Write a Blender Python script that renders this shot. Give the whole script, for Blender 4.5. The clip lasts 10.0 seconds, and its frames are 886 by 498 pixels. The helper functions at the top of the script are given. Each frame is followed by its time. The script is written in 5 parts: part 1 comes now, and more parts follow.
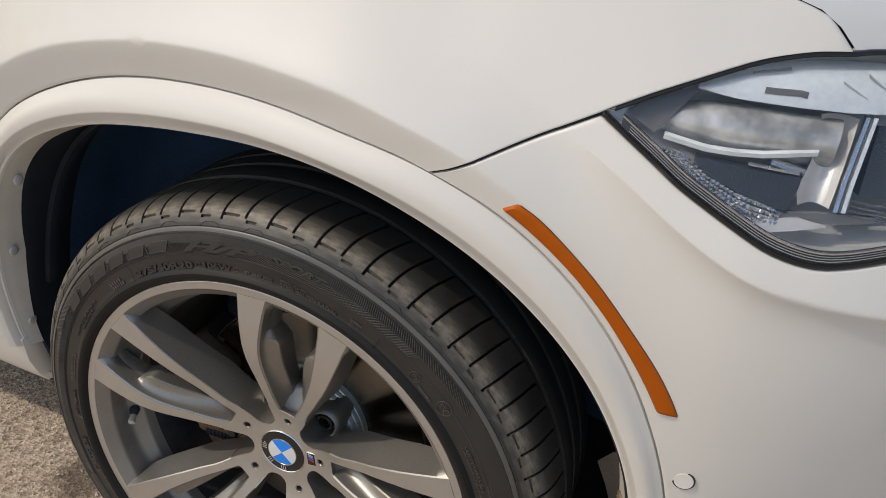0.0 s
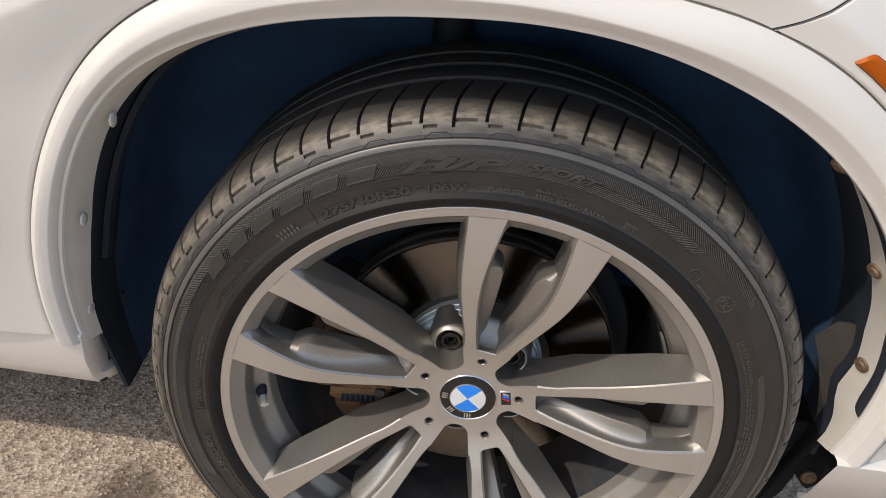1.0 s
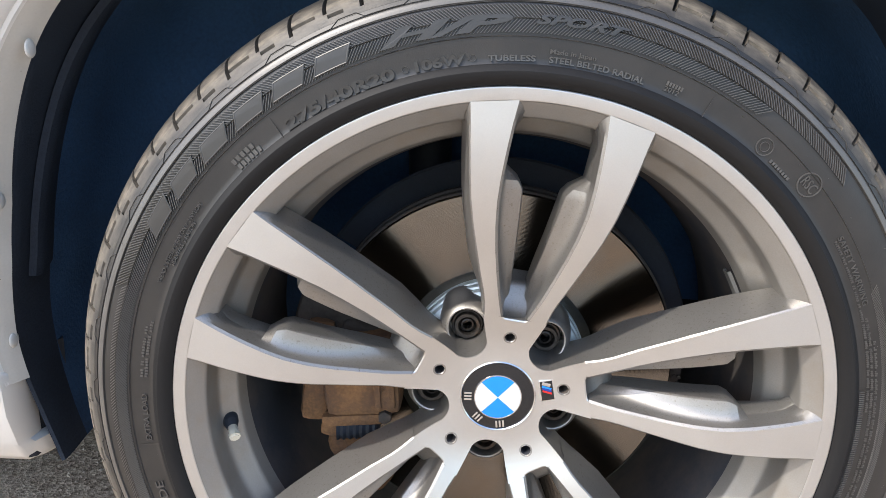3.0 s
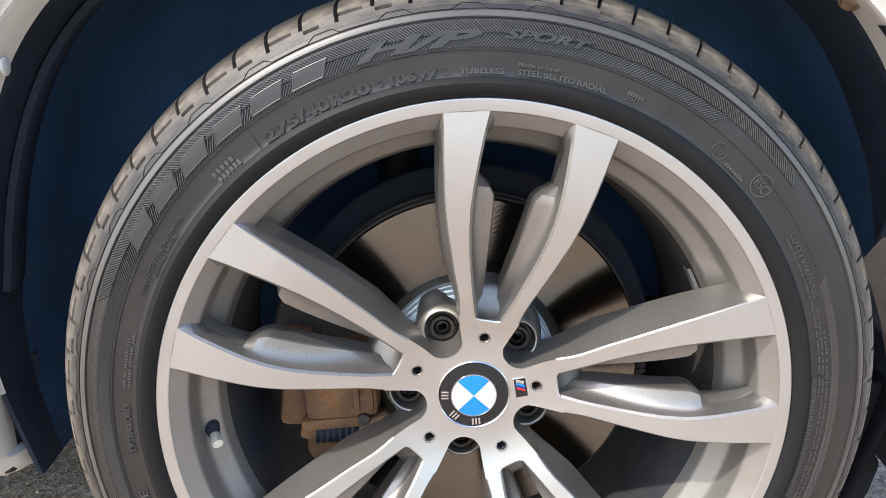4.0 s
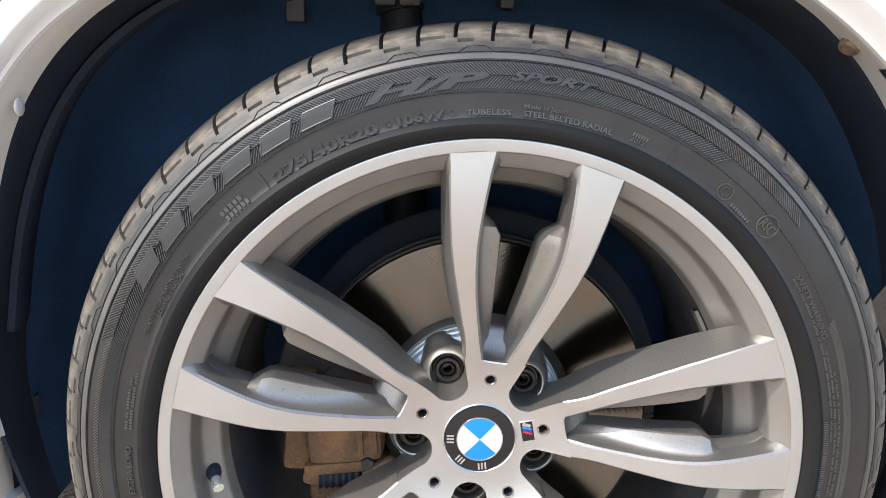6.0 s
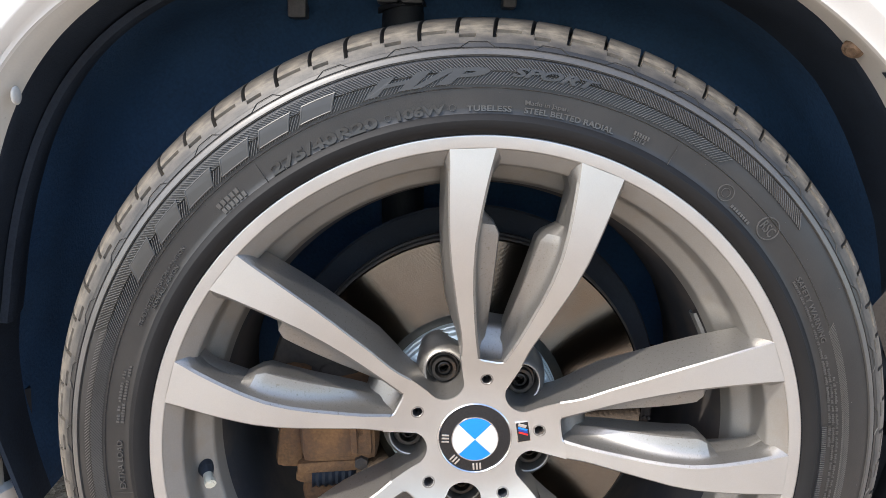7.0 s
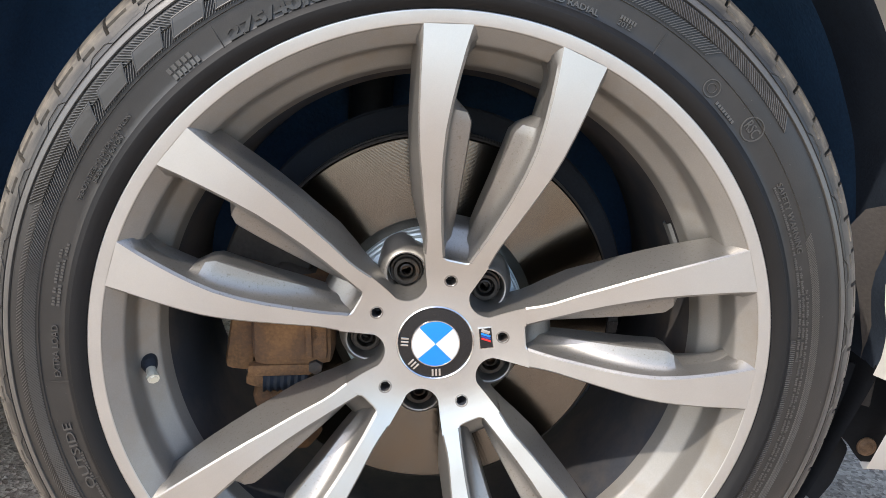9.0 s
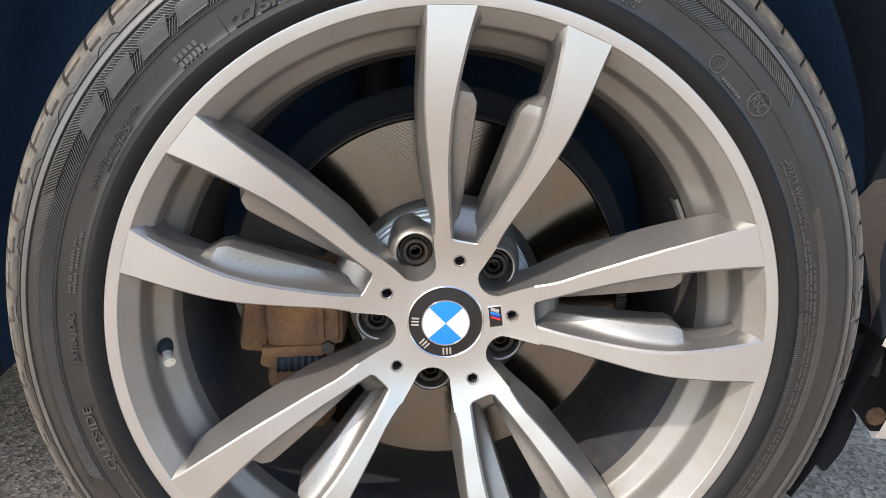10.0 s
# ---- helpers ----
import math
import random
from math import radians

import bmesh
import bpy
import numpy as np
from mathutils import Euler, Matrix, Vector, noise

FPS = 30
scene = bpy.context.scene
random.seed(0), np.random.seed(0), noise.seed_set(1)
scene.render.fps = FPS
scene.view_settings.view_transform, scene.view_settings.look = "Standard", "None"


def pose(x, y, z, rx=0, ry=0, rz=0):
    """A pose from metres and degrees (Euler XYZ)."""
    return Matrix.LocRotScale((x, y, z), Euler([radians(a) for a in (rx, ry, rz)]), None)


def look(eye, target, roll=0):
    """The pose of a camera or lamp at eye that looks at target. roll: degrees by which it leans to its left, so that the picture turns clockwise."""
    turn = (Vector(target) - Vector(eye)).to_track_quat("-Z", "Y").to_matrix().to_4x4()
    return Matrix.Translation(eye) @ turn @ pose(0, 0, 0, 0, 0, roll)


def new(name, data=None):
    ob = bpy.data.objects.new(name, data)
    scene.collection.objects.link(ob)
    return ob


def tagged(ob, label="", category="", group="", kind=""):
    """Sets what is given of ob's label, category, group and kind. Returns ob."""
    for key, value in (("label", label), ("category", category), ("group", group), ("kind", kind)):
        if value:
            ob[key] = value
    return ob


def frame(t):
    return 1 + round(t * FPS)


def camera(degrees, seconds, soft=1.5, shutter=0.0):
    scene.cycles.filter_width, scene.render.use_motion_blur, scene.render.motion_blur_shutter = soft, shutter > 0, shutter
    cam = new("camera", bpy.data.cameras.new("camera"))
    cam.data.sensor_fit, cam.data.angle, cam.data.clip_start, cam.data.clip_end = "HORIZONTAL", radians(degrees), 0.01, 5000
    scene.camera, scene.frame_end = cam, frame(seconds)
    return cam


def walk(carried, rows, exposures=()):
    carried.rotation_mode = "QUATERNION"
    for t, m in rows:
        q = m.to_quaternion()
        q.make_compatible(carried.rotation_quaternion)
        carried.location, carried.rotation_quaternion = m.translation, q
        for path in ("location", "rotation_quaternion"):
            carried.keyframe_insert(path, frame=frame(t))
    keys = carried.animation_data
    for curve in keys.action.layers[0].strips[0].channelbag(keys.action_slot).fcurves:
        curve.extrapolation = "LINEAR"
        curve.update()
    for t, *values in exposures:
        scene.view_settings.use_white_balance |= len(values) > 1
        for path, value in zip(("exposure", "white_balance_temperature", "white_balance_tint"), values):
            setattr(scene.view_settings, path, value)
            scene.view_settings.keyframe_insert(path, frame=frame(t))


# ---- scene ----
cam = camera(61.4, 10.0, soft=0.8)
PATH = [
    (0, (0.378, -0.571, 1.07), (-0.16, 1.092, 0.1), 7.7),
    (0.5, (0.097, -0.585, 1.01), (-0.112, 1.148, 0.034), 6.8),
    (0.6, (0.054, -0.59, 1.004), (-0.098, 1.144, 0.018), 7.3),
    (0.8, (-0.005, -0.592, 0.972), (-0.084, 1.13, -0.042), 8.1),
    (1, (-0.05, -0.594, 0.935), (-0.055, 1.112, -0.109), 8.1),
    (1.4, (-0.057, -0.557, 0.794), (-0.03, 1.149, -0.249), 5.0),
    (1.5, (-0.056, -0.569, 0.752), (-0.037, 1.195, -0.191), 4.2),
    (2, (-0.05, -0.569, 0.639), (-0.07, 1.372, 0.159), -2.0),
    (2.2, (-0.053, -0.579, 0.636), (-0.087, 1.404, 0.375), 3.2),
    (2.5, (-0.07, -0.573, 0.616), (-0.093, 1.391, 0.24), 2.1),
    (2.7, (-0.034, -0.548, 0.635), (-0.101, 1.392, 0.155), 1.7),
    (3.8, (-0.052, -0.565, 0.671), (0.013, 1.341, 0.069), 0.4),
    (4, (-0.052, -0.571, 0.665), (0.017, 1.352, 0.119), 0.8),
    (4.5, (-0.056, -0.575, 0.654), (0.008, 1.368, 0.185), 1.4),
    (5, (-0.056, -0.568, 0.652), (0.003, 1.377, 0.19), 0.9),
    (5.5, (-0.055, -0.573, 0.659), (0.006, 1.378, 0.223), 0.7),
    (7, (-0.054, -0.569, 0.65), (0.01, 1.388, 0.246), 1.9),
    (7.5, (-0.05, -0.567, 0.654), (0.03, 1.389, 0.247), 2.1),
    (8, (-0.052, -0.565, 0.638), (0.054, 1.394, 0.246), 2.9),
    (8.5, (-0.05, -0.563, 0.634), (0.104, 1.387, 0.219), 3.8),
    (9, (-0.051, -0.548, 0.589), (0.112, 1.381, 0.089), 5.2),
    (9.5, (-0.05, -0.549, 0.592), (0.107, 1.365, 0.035), 4.5),
    (10, (-0.05, -0.552, 0.595), (0.089, 1.361, 0.028), 3.9),
]
EXPOSURES = [(0.0, -0.03, 7290, 10), (0.5, 0.01, 7240, 12), (1.0, 0.35, 7190, 12), (1.5, 0.83, 6850, 12), (2.0, 1.15, 6640, 10), (2.5, 1.23, 6540, 10), (5.5, 1.25, 6530, 10), (7.0, 1.27, 6480, 10), (8.5, 1.27, 6480, 10), (9.0, 1.14, 6630, 10), (10.0, 1.14, 6730, 10)]
walk(cam, [(t, look(eye, target, roll)) for t, eye, target, roll in PATH], EXPOSURES)

# ---- light ----
SUN_WAY = Vector((0.74, 0.54, -1.0)).normalized()
world = bpy.data.worlds.new("sky")
scene.world = world
world.use_nodes = True
wn = world.node_tree.nodes
sky = wn.new("ShaderNodeTexSky")
sky.sky_type = "NISHITA"
sky.sun_disc = False
sky.dust_density = 1.5
sky.sun_elevation = math.asin(-SUN_WAY.z)
sky.sun_rotation = math.atan2(-SUN_WAY.x, -SUN_WAY.y)
world.node_tree.links.new(sky.outputs[0], wn["Background"].inputs[0])
wn["Background"].inputs[1].default_value = 0.19
sun_data = bpy.data.lights.new("sun", "SUN")
sun_data.energy = 1.85
sun_data.angle = radians(1.0)
sun_data.color = (1.0, 0.95, 0.87)
sun = new("sun", sun_data)
sun.matrix_world = look((0, -2, 4), Vector((0, -2, 4)) + SUN_WAY)


# ---- materials ----
def mat(name, color, rough=0.5, metal=0.0, var=0.12, scale=40.0, fine=400.0, bump=0.0, bump_scale=300.0,
        coat=0.0, other=None, spread=(0.35, 0.65), rough_var=0.08, spec=0.5, dirt=None, dirt_scale=9.0, dirt_span=(0.55, 0.7), random_tint=0.0):
    m = bpy.data.materials.new(name)
    m.use_nodes = True
    n, k = m.node_tree.nodes, m.node_tree.links
    b = n["Principled BSDF"]
    co = n.new("ShaderNodeTexCoord")
    big = n.new("ShaderNodeTexNoise")
    big.inputs["Scale"].default_value = scale
    big.inputs["Detail"].default_value = 5
    small = n.new("ShaderNodeTexNoise")
    small.inputs["Scale"].default_value = fine
    small.inputs["Detail"].default_value = 3
    for x in (big, small):
        k.new(co.outputs["Object"], x.inputs["Vector"])
    mixv = n.new("ShaderNodeMix")
    mixv.data_type = "FLOAT"
    mixv.inputs[0].default_value = 0.4
    k.new(big.outputs[0], mixv.inputs[2])
    k.new(small.outputs[0], mixv.inputs[3])
    ramp = n.new("ShaderNodeValToRGB")
    ramp.color_ramp.elements[0].position, ramp.color_ramp.elements[1].position = spread
    dark = other or tuple(c * (1 - var) for c in color)
    lite = tuple(min(1, c * (1 + var * 0.6)) for c in color)
    ramp.color_ramp.elements[0].color = (*dark, 1)
    ramp.color_ramp.elements[1].color = (*lite, 1)
    k.new(mixv.outputs[0], ramp.inputs[0])
    out = ramp.outputs[0]
    if dirt:
        dn = n.new("ShaderNodeTexNoise")
        dn.inputs["Scale"].default_value = dirt_scale
        dn.inputs["Detail"].default_value = 8
        dn.inputs["Roughness"].default_value = 0.65
        k.new(co.outputs["Object"], dn.inputs["Vector"])
        dr = n.new("ShaderNodeMapRange")
        dr.inputs[1].default_value, dr.inputs[2].default_value = dirt_span
        k.new(dn.outputs[0], dr.inputs[0])
        mx = n.new("ShaderNodeMix")
        mx.data_type = "RGBA"
        k.new(dr.outputs[0], mx.inputs[0])
        k.new(out, mx.inputs[6])
        mx.inputs[7].default_value = (*dirt, 1)
        out = mx.outputs[2]
    if random_tint:
        oi = n.new("ShaderNodeObjectInfo")
        hs = n.new("ShaderNodeHueSaturation")
        mr = n.new("ShaderNodeMapRange")
        mr.inputs[3].default_value, mr.inputs[4].default_value = 1 - random_tint, 1 + random_tint
        k.new(oi.outputs["Random"], mr.inputs[0])
        k.new(mr.outputs[0], hs.inputs["Value"])
        k.new(out, hs.inputs["Color"])
        out = hs.outputs[0]
    k.new(out, b.inputs["Base Color"])
    b.inputs["Metallic"].default_value = metal
    b.inputs["Specular IOR Level"].default_value = spec
    rr = n.new("ShaderNodeMapRange")
    rr.inputs[3].default_value, rr.inputs[4].default_value = max(0.02, rough - rough_var), min(1, rough + rough_var)
    k.new(mixv.outputs[0], rr.inputs[0])
    k.new(rr.outputs[0], b.inputs["Roughness"])
    if coat:
        b.inputs["Coat Weight"].default_value = coat
        b.inputs["Coat Roughness"].default_value = 0.18
    if bump:
        bn = n.new("ShaderNodeTexNoise")
        bn.inputs["Scale"].default_value = bump_scale
        bn.inputs["Detail"].default_value = 4
        k.new(co.outputs["Object"], bn.inputs["Vector"])
        bp = n.new("ShaderNodeBump")
        bp.inputs["Strength"].default_value = bump
        bp.inputs["Distance"].default_value = 0.002
        k.new(bn.outputs[0], bp.inputs["Height"])
        k.new(bp.outputs[0], b.inputs["Normal"])
    return m


PAINT = mat("white_paint", (0.66, 0.638, 0.60), 0.42, 0.0, 0.03, 6, 900, coat=0.55, dirt=(0.60, 0.56, 0.50), dirt_scale=5, dirt_span=(0.6, 0.9))
PAINT_IN = mat("white_plastic_dusty", (0.55, 0.53, 0.49), 0.6, 0.0, 0.08, 20, 500, dirt=(0.36, 0.32, 0.27), dirt_scale=14)
PAINT_SPECK = mat("mud_flecked_paint", (0.50, 0.475, 0.43), 0.55, 0.0, 0.06, 20, 500, dirt=(0.20, 0.15, 0.10), dirt_scale=170, dirt_span=(0.66, 0.72))
RUBBER = mat("tyre_rubber", (0.0115, 0.0105, 0.0097), 0.54, 0.0, 0.35, 25, 700, bump=0.10, bump_scale=900, dirt=(0.026, 0.0225, 0.0193), dirt_scale=11, dirt_span=(0.42, 0.8), spec=0.32, coat=0.65)
RUBBER_SHINE = mat("tyre_bead_rubber", (0.0075, 0.0072, 0.0075), 0.60, 0.0, 0.2, 30, 600, bump=0.08, bump_scale=700, spec=0.3)
RUBBER_RAISED = mat("raised_rubber", (0.045, 0.0425, 0.0395), 0.38, 0.0, 0.2, 40, 800, bump=0.03, bump_scale=900, spec=1.0)
RUBBER_DULL = mat("letter_rubber", (0.025, 0.0235, 0.0215), 0.42, 0.0, 0.2, 40, 800, bump=0.03, bump_scale=900, spec=0.6)
HATCH = mat("hatched_rubber", (0.078, 0.073, 0.068), 0.45, 0.0, 0.2, 40, 800, spec=0.8)
TREAD = mat("tread_rubber", (0.032, 0.030, 0.028), 0.5, 0.0, 0.3, 60, 600, bump=0.10, bump_scale=500, spec=0.5, random_tint=0.10)
# paler rubber: sun and sky sheen on the shoulder put into the colour
RUBBER_SHEEN = mat("shoulder_sheen_rubber", (0.066, 0.062, 0.057), 0.40, 0.0, 0.18, 30, 700, bump=0.04, bump_scale=900, dirt=(0.095, 0.086, 0.073), dirt_scale=14, dirt_span=(0.45, 0.8), spec=0.8)
HOOK = mat("hook_rubber", (0.050, 0.047, 0.043), 0.75, 0.0, 0.25, 50, 600, bump=0.2)
# unworn rubber without tan dust, its dark colour also standing for groove shade
GROOVE = mat("unworn_shaded_rubber", (0.022, 0.021, 0.02), 0.8, 0.0, 0.25, 50, 600, bump=0.3)
MACHINED = mat("machined_alloy", (0.575, 0.572, 0.558), 0.36, 0.92, 0.05, 20, 900, rough_var=0.05, bump=0.03, bump_scale=1500, coat=0.25)
ALLOY = mat("grey_alloy_paint", (0.30, 0.286, 0.266), 0.42, 0.80, 0.12, 12, 900, coat=0.2, dirt=(0.19, 0.16, 0.13), dirt_scale=420, dirt_span=(0.57, 0.72), bump=0.02, bump_scale=1200)
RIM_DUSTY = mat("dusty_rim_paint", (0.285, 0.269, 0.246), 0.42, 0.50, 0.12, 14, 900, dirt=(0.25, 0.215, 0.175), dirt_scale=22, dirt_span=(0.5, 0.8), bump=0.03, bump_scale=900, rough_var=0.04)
# dirty barrel; the same dark colour stands for shade inside the drilled holes
BARREL = mat("dirty_barrel_hole_shade", (0.030, 0.033, 0.041), 0.7, 0.1, 0.3, 15, 300, dirt=(0.115, 0.088, 0.066), dirt_scale=7, dirt_span=(0.42, 0.72))
BLACK = mat("black_plastic", (0.015, 0.020, 0.029), 0.62, 0.0, 0.3, 15, 300, bump=0.2, bump_scale=400)
HEM = mat("liner_plastic", (0.024, 0.032, 0.046), 0.75, 0.0, 0.3, 15, 300, bump=0.2, bump_scale=400, spec=0.25)
DULL_BLACK = mat("dull_black_rubber", (0.008, 0.009, 0.011), 0.85, 0.0, 0.3, 15, 300, bump=0.2, bump_scale=300, spec=0.2)
# black felt; the navy tint is bluish lens flare put into the colour
LINER = mat("felt_liner", (0.024, 0.070, 0.150), 0.85, 0.0, 0.35, 12, 250, bump=0.4, bump_scale=250, dirt=(0.030, 0.070, 0.135), dirt_scale=6, dirt_span=(0.55, 0.85))
SPLASH = mat("dusty_shield", (0.048, 0.041, 0.036), 0.85, 0.0, 0.3, 15, 300, bump=0.3)
SPLASH_DARK = mat("grimy_black_plastic", (0.013, 0.016, 0.021), 0.7, 0.0, 0.3, 12, 200, bump=0.15, dirt=(0.026, 0.025, 0.025), dirt_scale=7, dirt_span=(0.45, 0.75))
GLOSS_BLACK = mat("gloss_black", (0.012, 0.012, 0.013), 0.22, 0.0, 0.1, 50, 900)
CHROME = mat("satin_metal", (0.72, 0.72, 0.72), 0.22, 1.0, 0.05, 50, 900)
BLUE = mat("blue_enamel", (0.006, 0.21, 0.76), 0.3, 0.0, 0.03, 50, 900)
WHITE = mat("white_enamel", (0.60, 0.615, 0.63), 0.3, 0.0, 0.03, 50, 900)
NAVY = mat("navy_enamel", (0.02, 0.04, 0.25), 0.3, 0.0, 0.03, 50, 900)
RED = mat("red_enamel", (0.62, 0.02, 0.02), 0.3, 0.0, 0.03, 50, 900)
STEEL = mat("bolt_steel", (0.055, 0.05, 0.045), 0.5, 0.8, 0.3, 120, 900, dirt=(0.11, 0.07, 0.045), dirt_scale=60, bump=0.2)
HAT = mat("hub_steel", (0.66, 0.75, 0.77), 0.42, 0.45, 0.12, 40, 600)
RUST = mat("rusty_iron", (0.185, 0.095, 0.040), 0.85, 0.0, 0.45, 28, 350, bump=0.7, bump_scale=160, dirt=(0.09, 0.05, 0.03), dirt_scale=30, dirt_span=(0.45, 0.65))
IRON = mat("dirty_iron", (0.05, 0.042, 0.036), 0.75, 0.2, 0.4, 25, 300, bump=0.5, bump_scale=180, dirt=(0.14, 0.08, 0.04), dirt_scale=20, dirt_span=(0.55, 0.7))
WEIGHT = mat("zinc_weight", (0.17, 0.165, 0.155), 0.6, 0.1, 0.15, 60, 500)
BRACKET = mat("dull_bracket_metal", (0.13, 0.13, 0.135), 0.5, 0.4, 0.25, 60, 500, bump=0.2)
BRASS = mat("valve_brass", (0.62, 0.61, 0.52), 0.4, 0.4, 0.1, 80, 900)
AMBER = mat("amber_plastic", (0.42, 0.085, 0.0), 0.40, 0.0, 0.06, 60, 900, spec=0.25)
SCREW = mat("rusty_screw", (0.22, 0.15, 0.10), 0.7, 0.5, 0.4, 150, 900, bump=0.4)
LAMP_GREY = mat("lamp_housing", (0.46, 0.465, 0.47), 0.30, 0.35, 0.05, 20, 90, rough_var=0.02)
LAMP_DARK = mat("lamp_dark", (0.02, 0.024, 0.03), 0.3, 0.0, 0.1, 40, 600)


def disc_material():
    m = mat("brake_disc_iron", (0.175, 0.155, 0.132), 0.20, 1.0, 0.12, 30, 700, dirt=(0.18, 0.145, 0.11), dirt_scale=14, dirt_span=(0.5, 0.75), rough_var=0.04)
    n, k = m.node_tree.nodes, m.node_tree.links
    co = n.new("ShaderNodeTexCoord")
    mp = n.new("ShaderNodeMapping")
    mp.inputs["Location"].default_value = (0, 0, -0.352)
    wv = n.new("ShaderNodeTexWave")
    wv.wave_type, wv.rings_direction = "RINGS", "Y"
    wv.inputs["Scale"].default_value = 260
    wv.inputs["Distortion"].default_value = 3.0
    wv.inputs["Detail"].default_value = 3
    wv.inputs["Detail Scale"].default_value = 0.6
    bp = n.new("ShaderNodeBump")
    bp.inputs["Strength"].default_value = 0.12
    bp.inputs["Distance"].default_value = 0.0006
    k.new(co.outputs["Object"], mp.inputs["Vector"])
    k.new(mp.outputs[0], wv.inputs["Vector"])
    k.new(wv.outputs[0], bp.inputs["Height"])
    k.new(bp.outputs[0], n["Principled BSDF"].inputs["Normal"])
    tg = n.new("ShaderNodeTangent")
    tg.direction_type, tg.axis = "RADIAL", "Y"
    k.new(tg.outputs[0], n["Principled BSDF"].inputs["Tangent"])
    n["Principled BSDF"].inputs["Anisotropic"].default_value = 0.8
    n["Principled BSDF"].inputs["Anisotropic Rotation"].default_value = 0.25
    return m


def glass_material():
    m = bpy.data.materials.new("clear_lens")
    m.use_nodes = True
    b = m.node_tree.nodes["Principled BSDF"]
    b.inputs["Base Color"].default_value = (0.97, 0.98, 1, 1)
    b.inputs["Roughness"].default_value = 0.02
    b.inputs["Transmission Weight"].default_value = 1
    b.inputs["IOR"].default_value = 1.35
    return m


def ground_material():
    m = bpy.data.materials.new("asphalt")
    m.use_nodes = True
    n, k = m.node_tree.nodes, m.node_tree.links
    b = n["Principled BSDF"]
    co = n.new("ShaderNodeTexCoord")
    vor = n.new("ShaderNodeTexVoronoi")
    vor.inputs["Scale"].default_value = 170
    nz = n.new("ShaderNodeTexNoise")
    nz.inputs["Scale"].default_value = 6
    nz.inputs["Detail"].default_value = 9
    nz.inputs["Roughness"].default_value = 0.7
    fine = n.new("ShaderNodeTexNoise")
    fine.inputs["Scale"].default_value = 420
    fine.inputs["Detail"].default_value = 4
    for x in (vor, nz, fine):
        k.new(co.outputs["Object"], x.inputs["Vector"])
    r1 = n.new("ShaderNodeValToRGB")
    cr = r1.color_ramp
    cr.elements[0].position, cr.elements[0].color = 0.15, (0.265, 0.203, 0.153, 1)
    cr.elements[1].position, cr.elements[1].color = 0.9, (0.74, 0.62, 0.495, 1)
    e = cr.elements.new(0.5)
    e.color = (0.50, 0.405, 0.317, 1)
    bw = n.new("ShaderNodeRGBToBW")
    k.new(vor.outputs["Color"], bw.inputs[0])
    k.new(bw.outputs[0], r1.inputs[0])
    r2 = n.new("ShaderNodeValToRGB")
    r2.color_ramp.elements[0].position, r2.color_ramp.elements[0].color = 0.3, (0.70, 0.66, 0.63, 1)
    r2.color_ramp.elements[1].position, r2.color_ramp.elements[1].color = 0.7, (1, 1, 1, 1)
    k.new(nz.outputs[0], r2.inputs[0])
    mx = n.new("ShaderNodeMix")
    mx.data_type, mx.blend_type = "RGBA", "MULTIPLY"
    mx.inputs[0].default_value = 1
    k.new(r1.outputs[0], mx.inputs[6])
    k.new(r2.outputs[0], mx.inputs[7])
    # an oil stain on the tarmac
    mp = n.new("ShaderNodeMapping")
    mp.inputs["Location"].default_value = (0.455, -0.126, 0)
    k.new(co.outputs["Object"], mp.inputs["Vector"])
    add = n.new("ShaderNodeMix")
    add.data_type = "VECTOR"
    add.inputs[0].default_value = 0.06
    n2 = n.new("ShaderNodeTexNoise")
    n2.inputs["Scale"].default_value = 40
    n2.inputs["Detail"].default_value = 6
    k.new(co.outputs["Object"], n2.inputs["Vector"])
    k.new(mp.outputs[0], add.inputs[4])
    k.new(n2.outputs["Color"], add.inputs[5])
    ln = n.new("ShaderNodeVectorMath")
    ln.operation = "DISTANCE"
    ln.inputs[1].default_value = (0.03, 0.03, 0.03)
    k.new(add.outputs[1], ln.inputs[0])
    mr = n.new("ShaderNodeMapRange")
    mr.inputs[1].default_value, mr.inputs[2].default_value = 0.03, 0.06
    mr.inputs[3].default_value, mr.inputs[4].default_value = 0.65, 0.0
    k.new(ln.outputs["Value"], mr.inputs[0])
    mx2 = n.new("ShaderNodeMix")
    mx2.data_type = "RGBA"
    k.new(mr.outputs[0], mx2.inputs[0])
    k.new(mx.outputs[2], mx2.inputs[6])
    mx2.inputs[7].default_value = (0.045, 0.03, 0.022, 1)
    k.new(mx2.outputs[2], b.inputs["Base Color"])
    b.inputs["Roughness"].default_value = 0.9
    bp = n.new("ShaderNodeBump")
    bp.inputs["Strength"].default_value = 0.6
    bp.inputs["Distance"].default_value = 0.004
    ad = n.new("ShaderNodeMath")
    ad.operation = "ADD"
    k.new(vor.outputs["Distance"], ad.inputs[0])
    k.new(fine.outputs[0], ad.inputs[1])
    k.new(ad.outputs[0], bp.inputs["Height"])
    k.new(bp.outputs[0], b.inputs["Normal"])
    return m


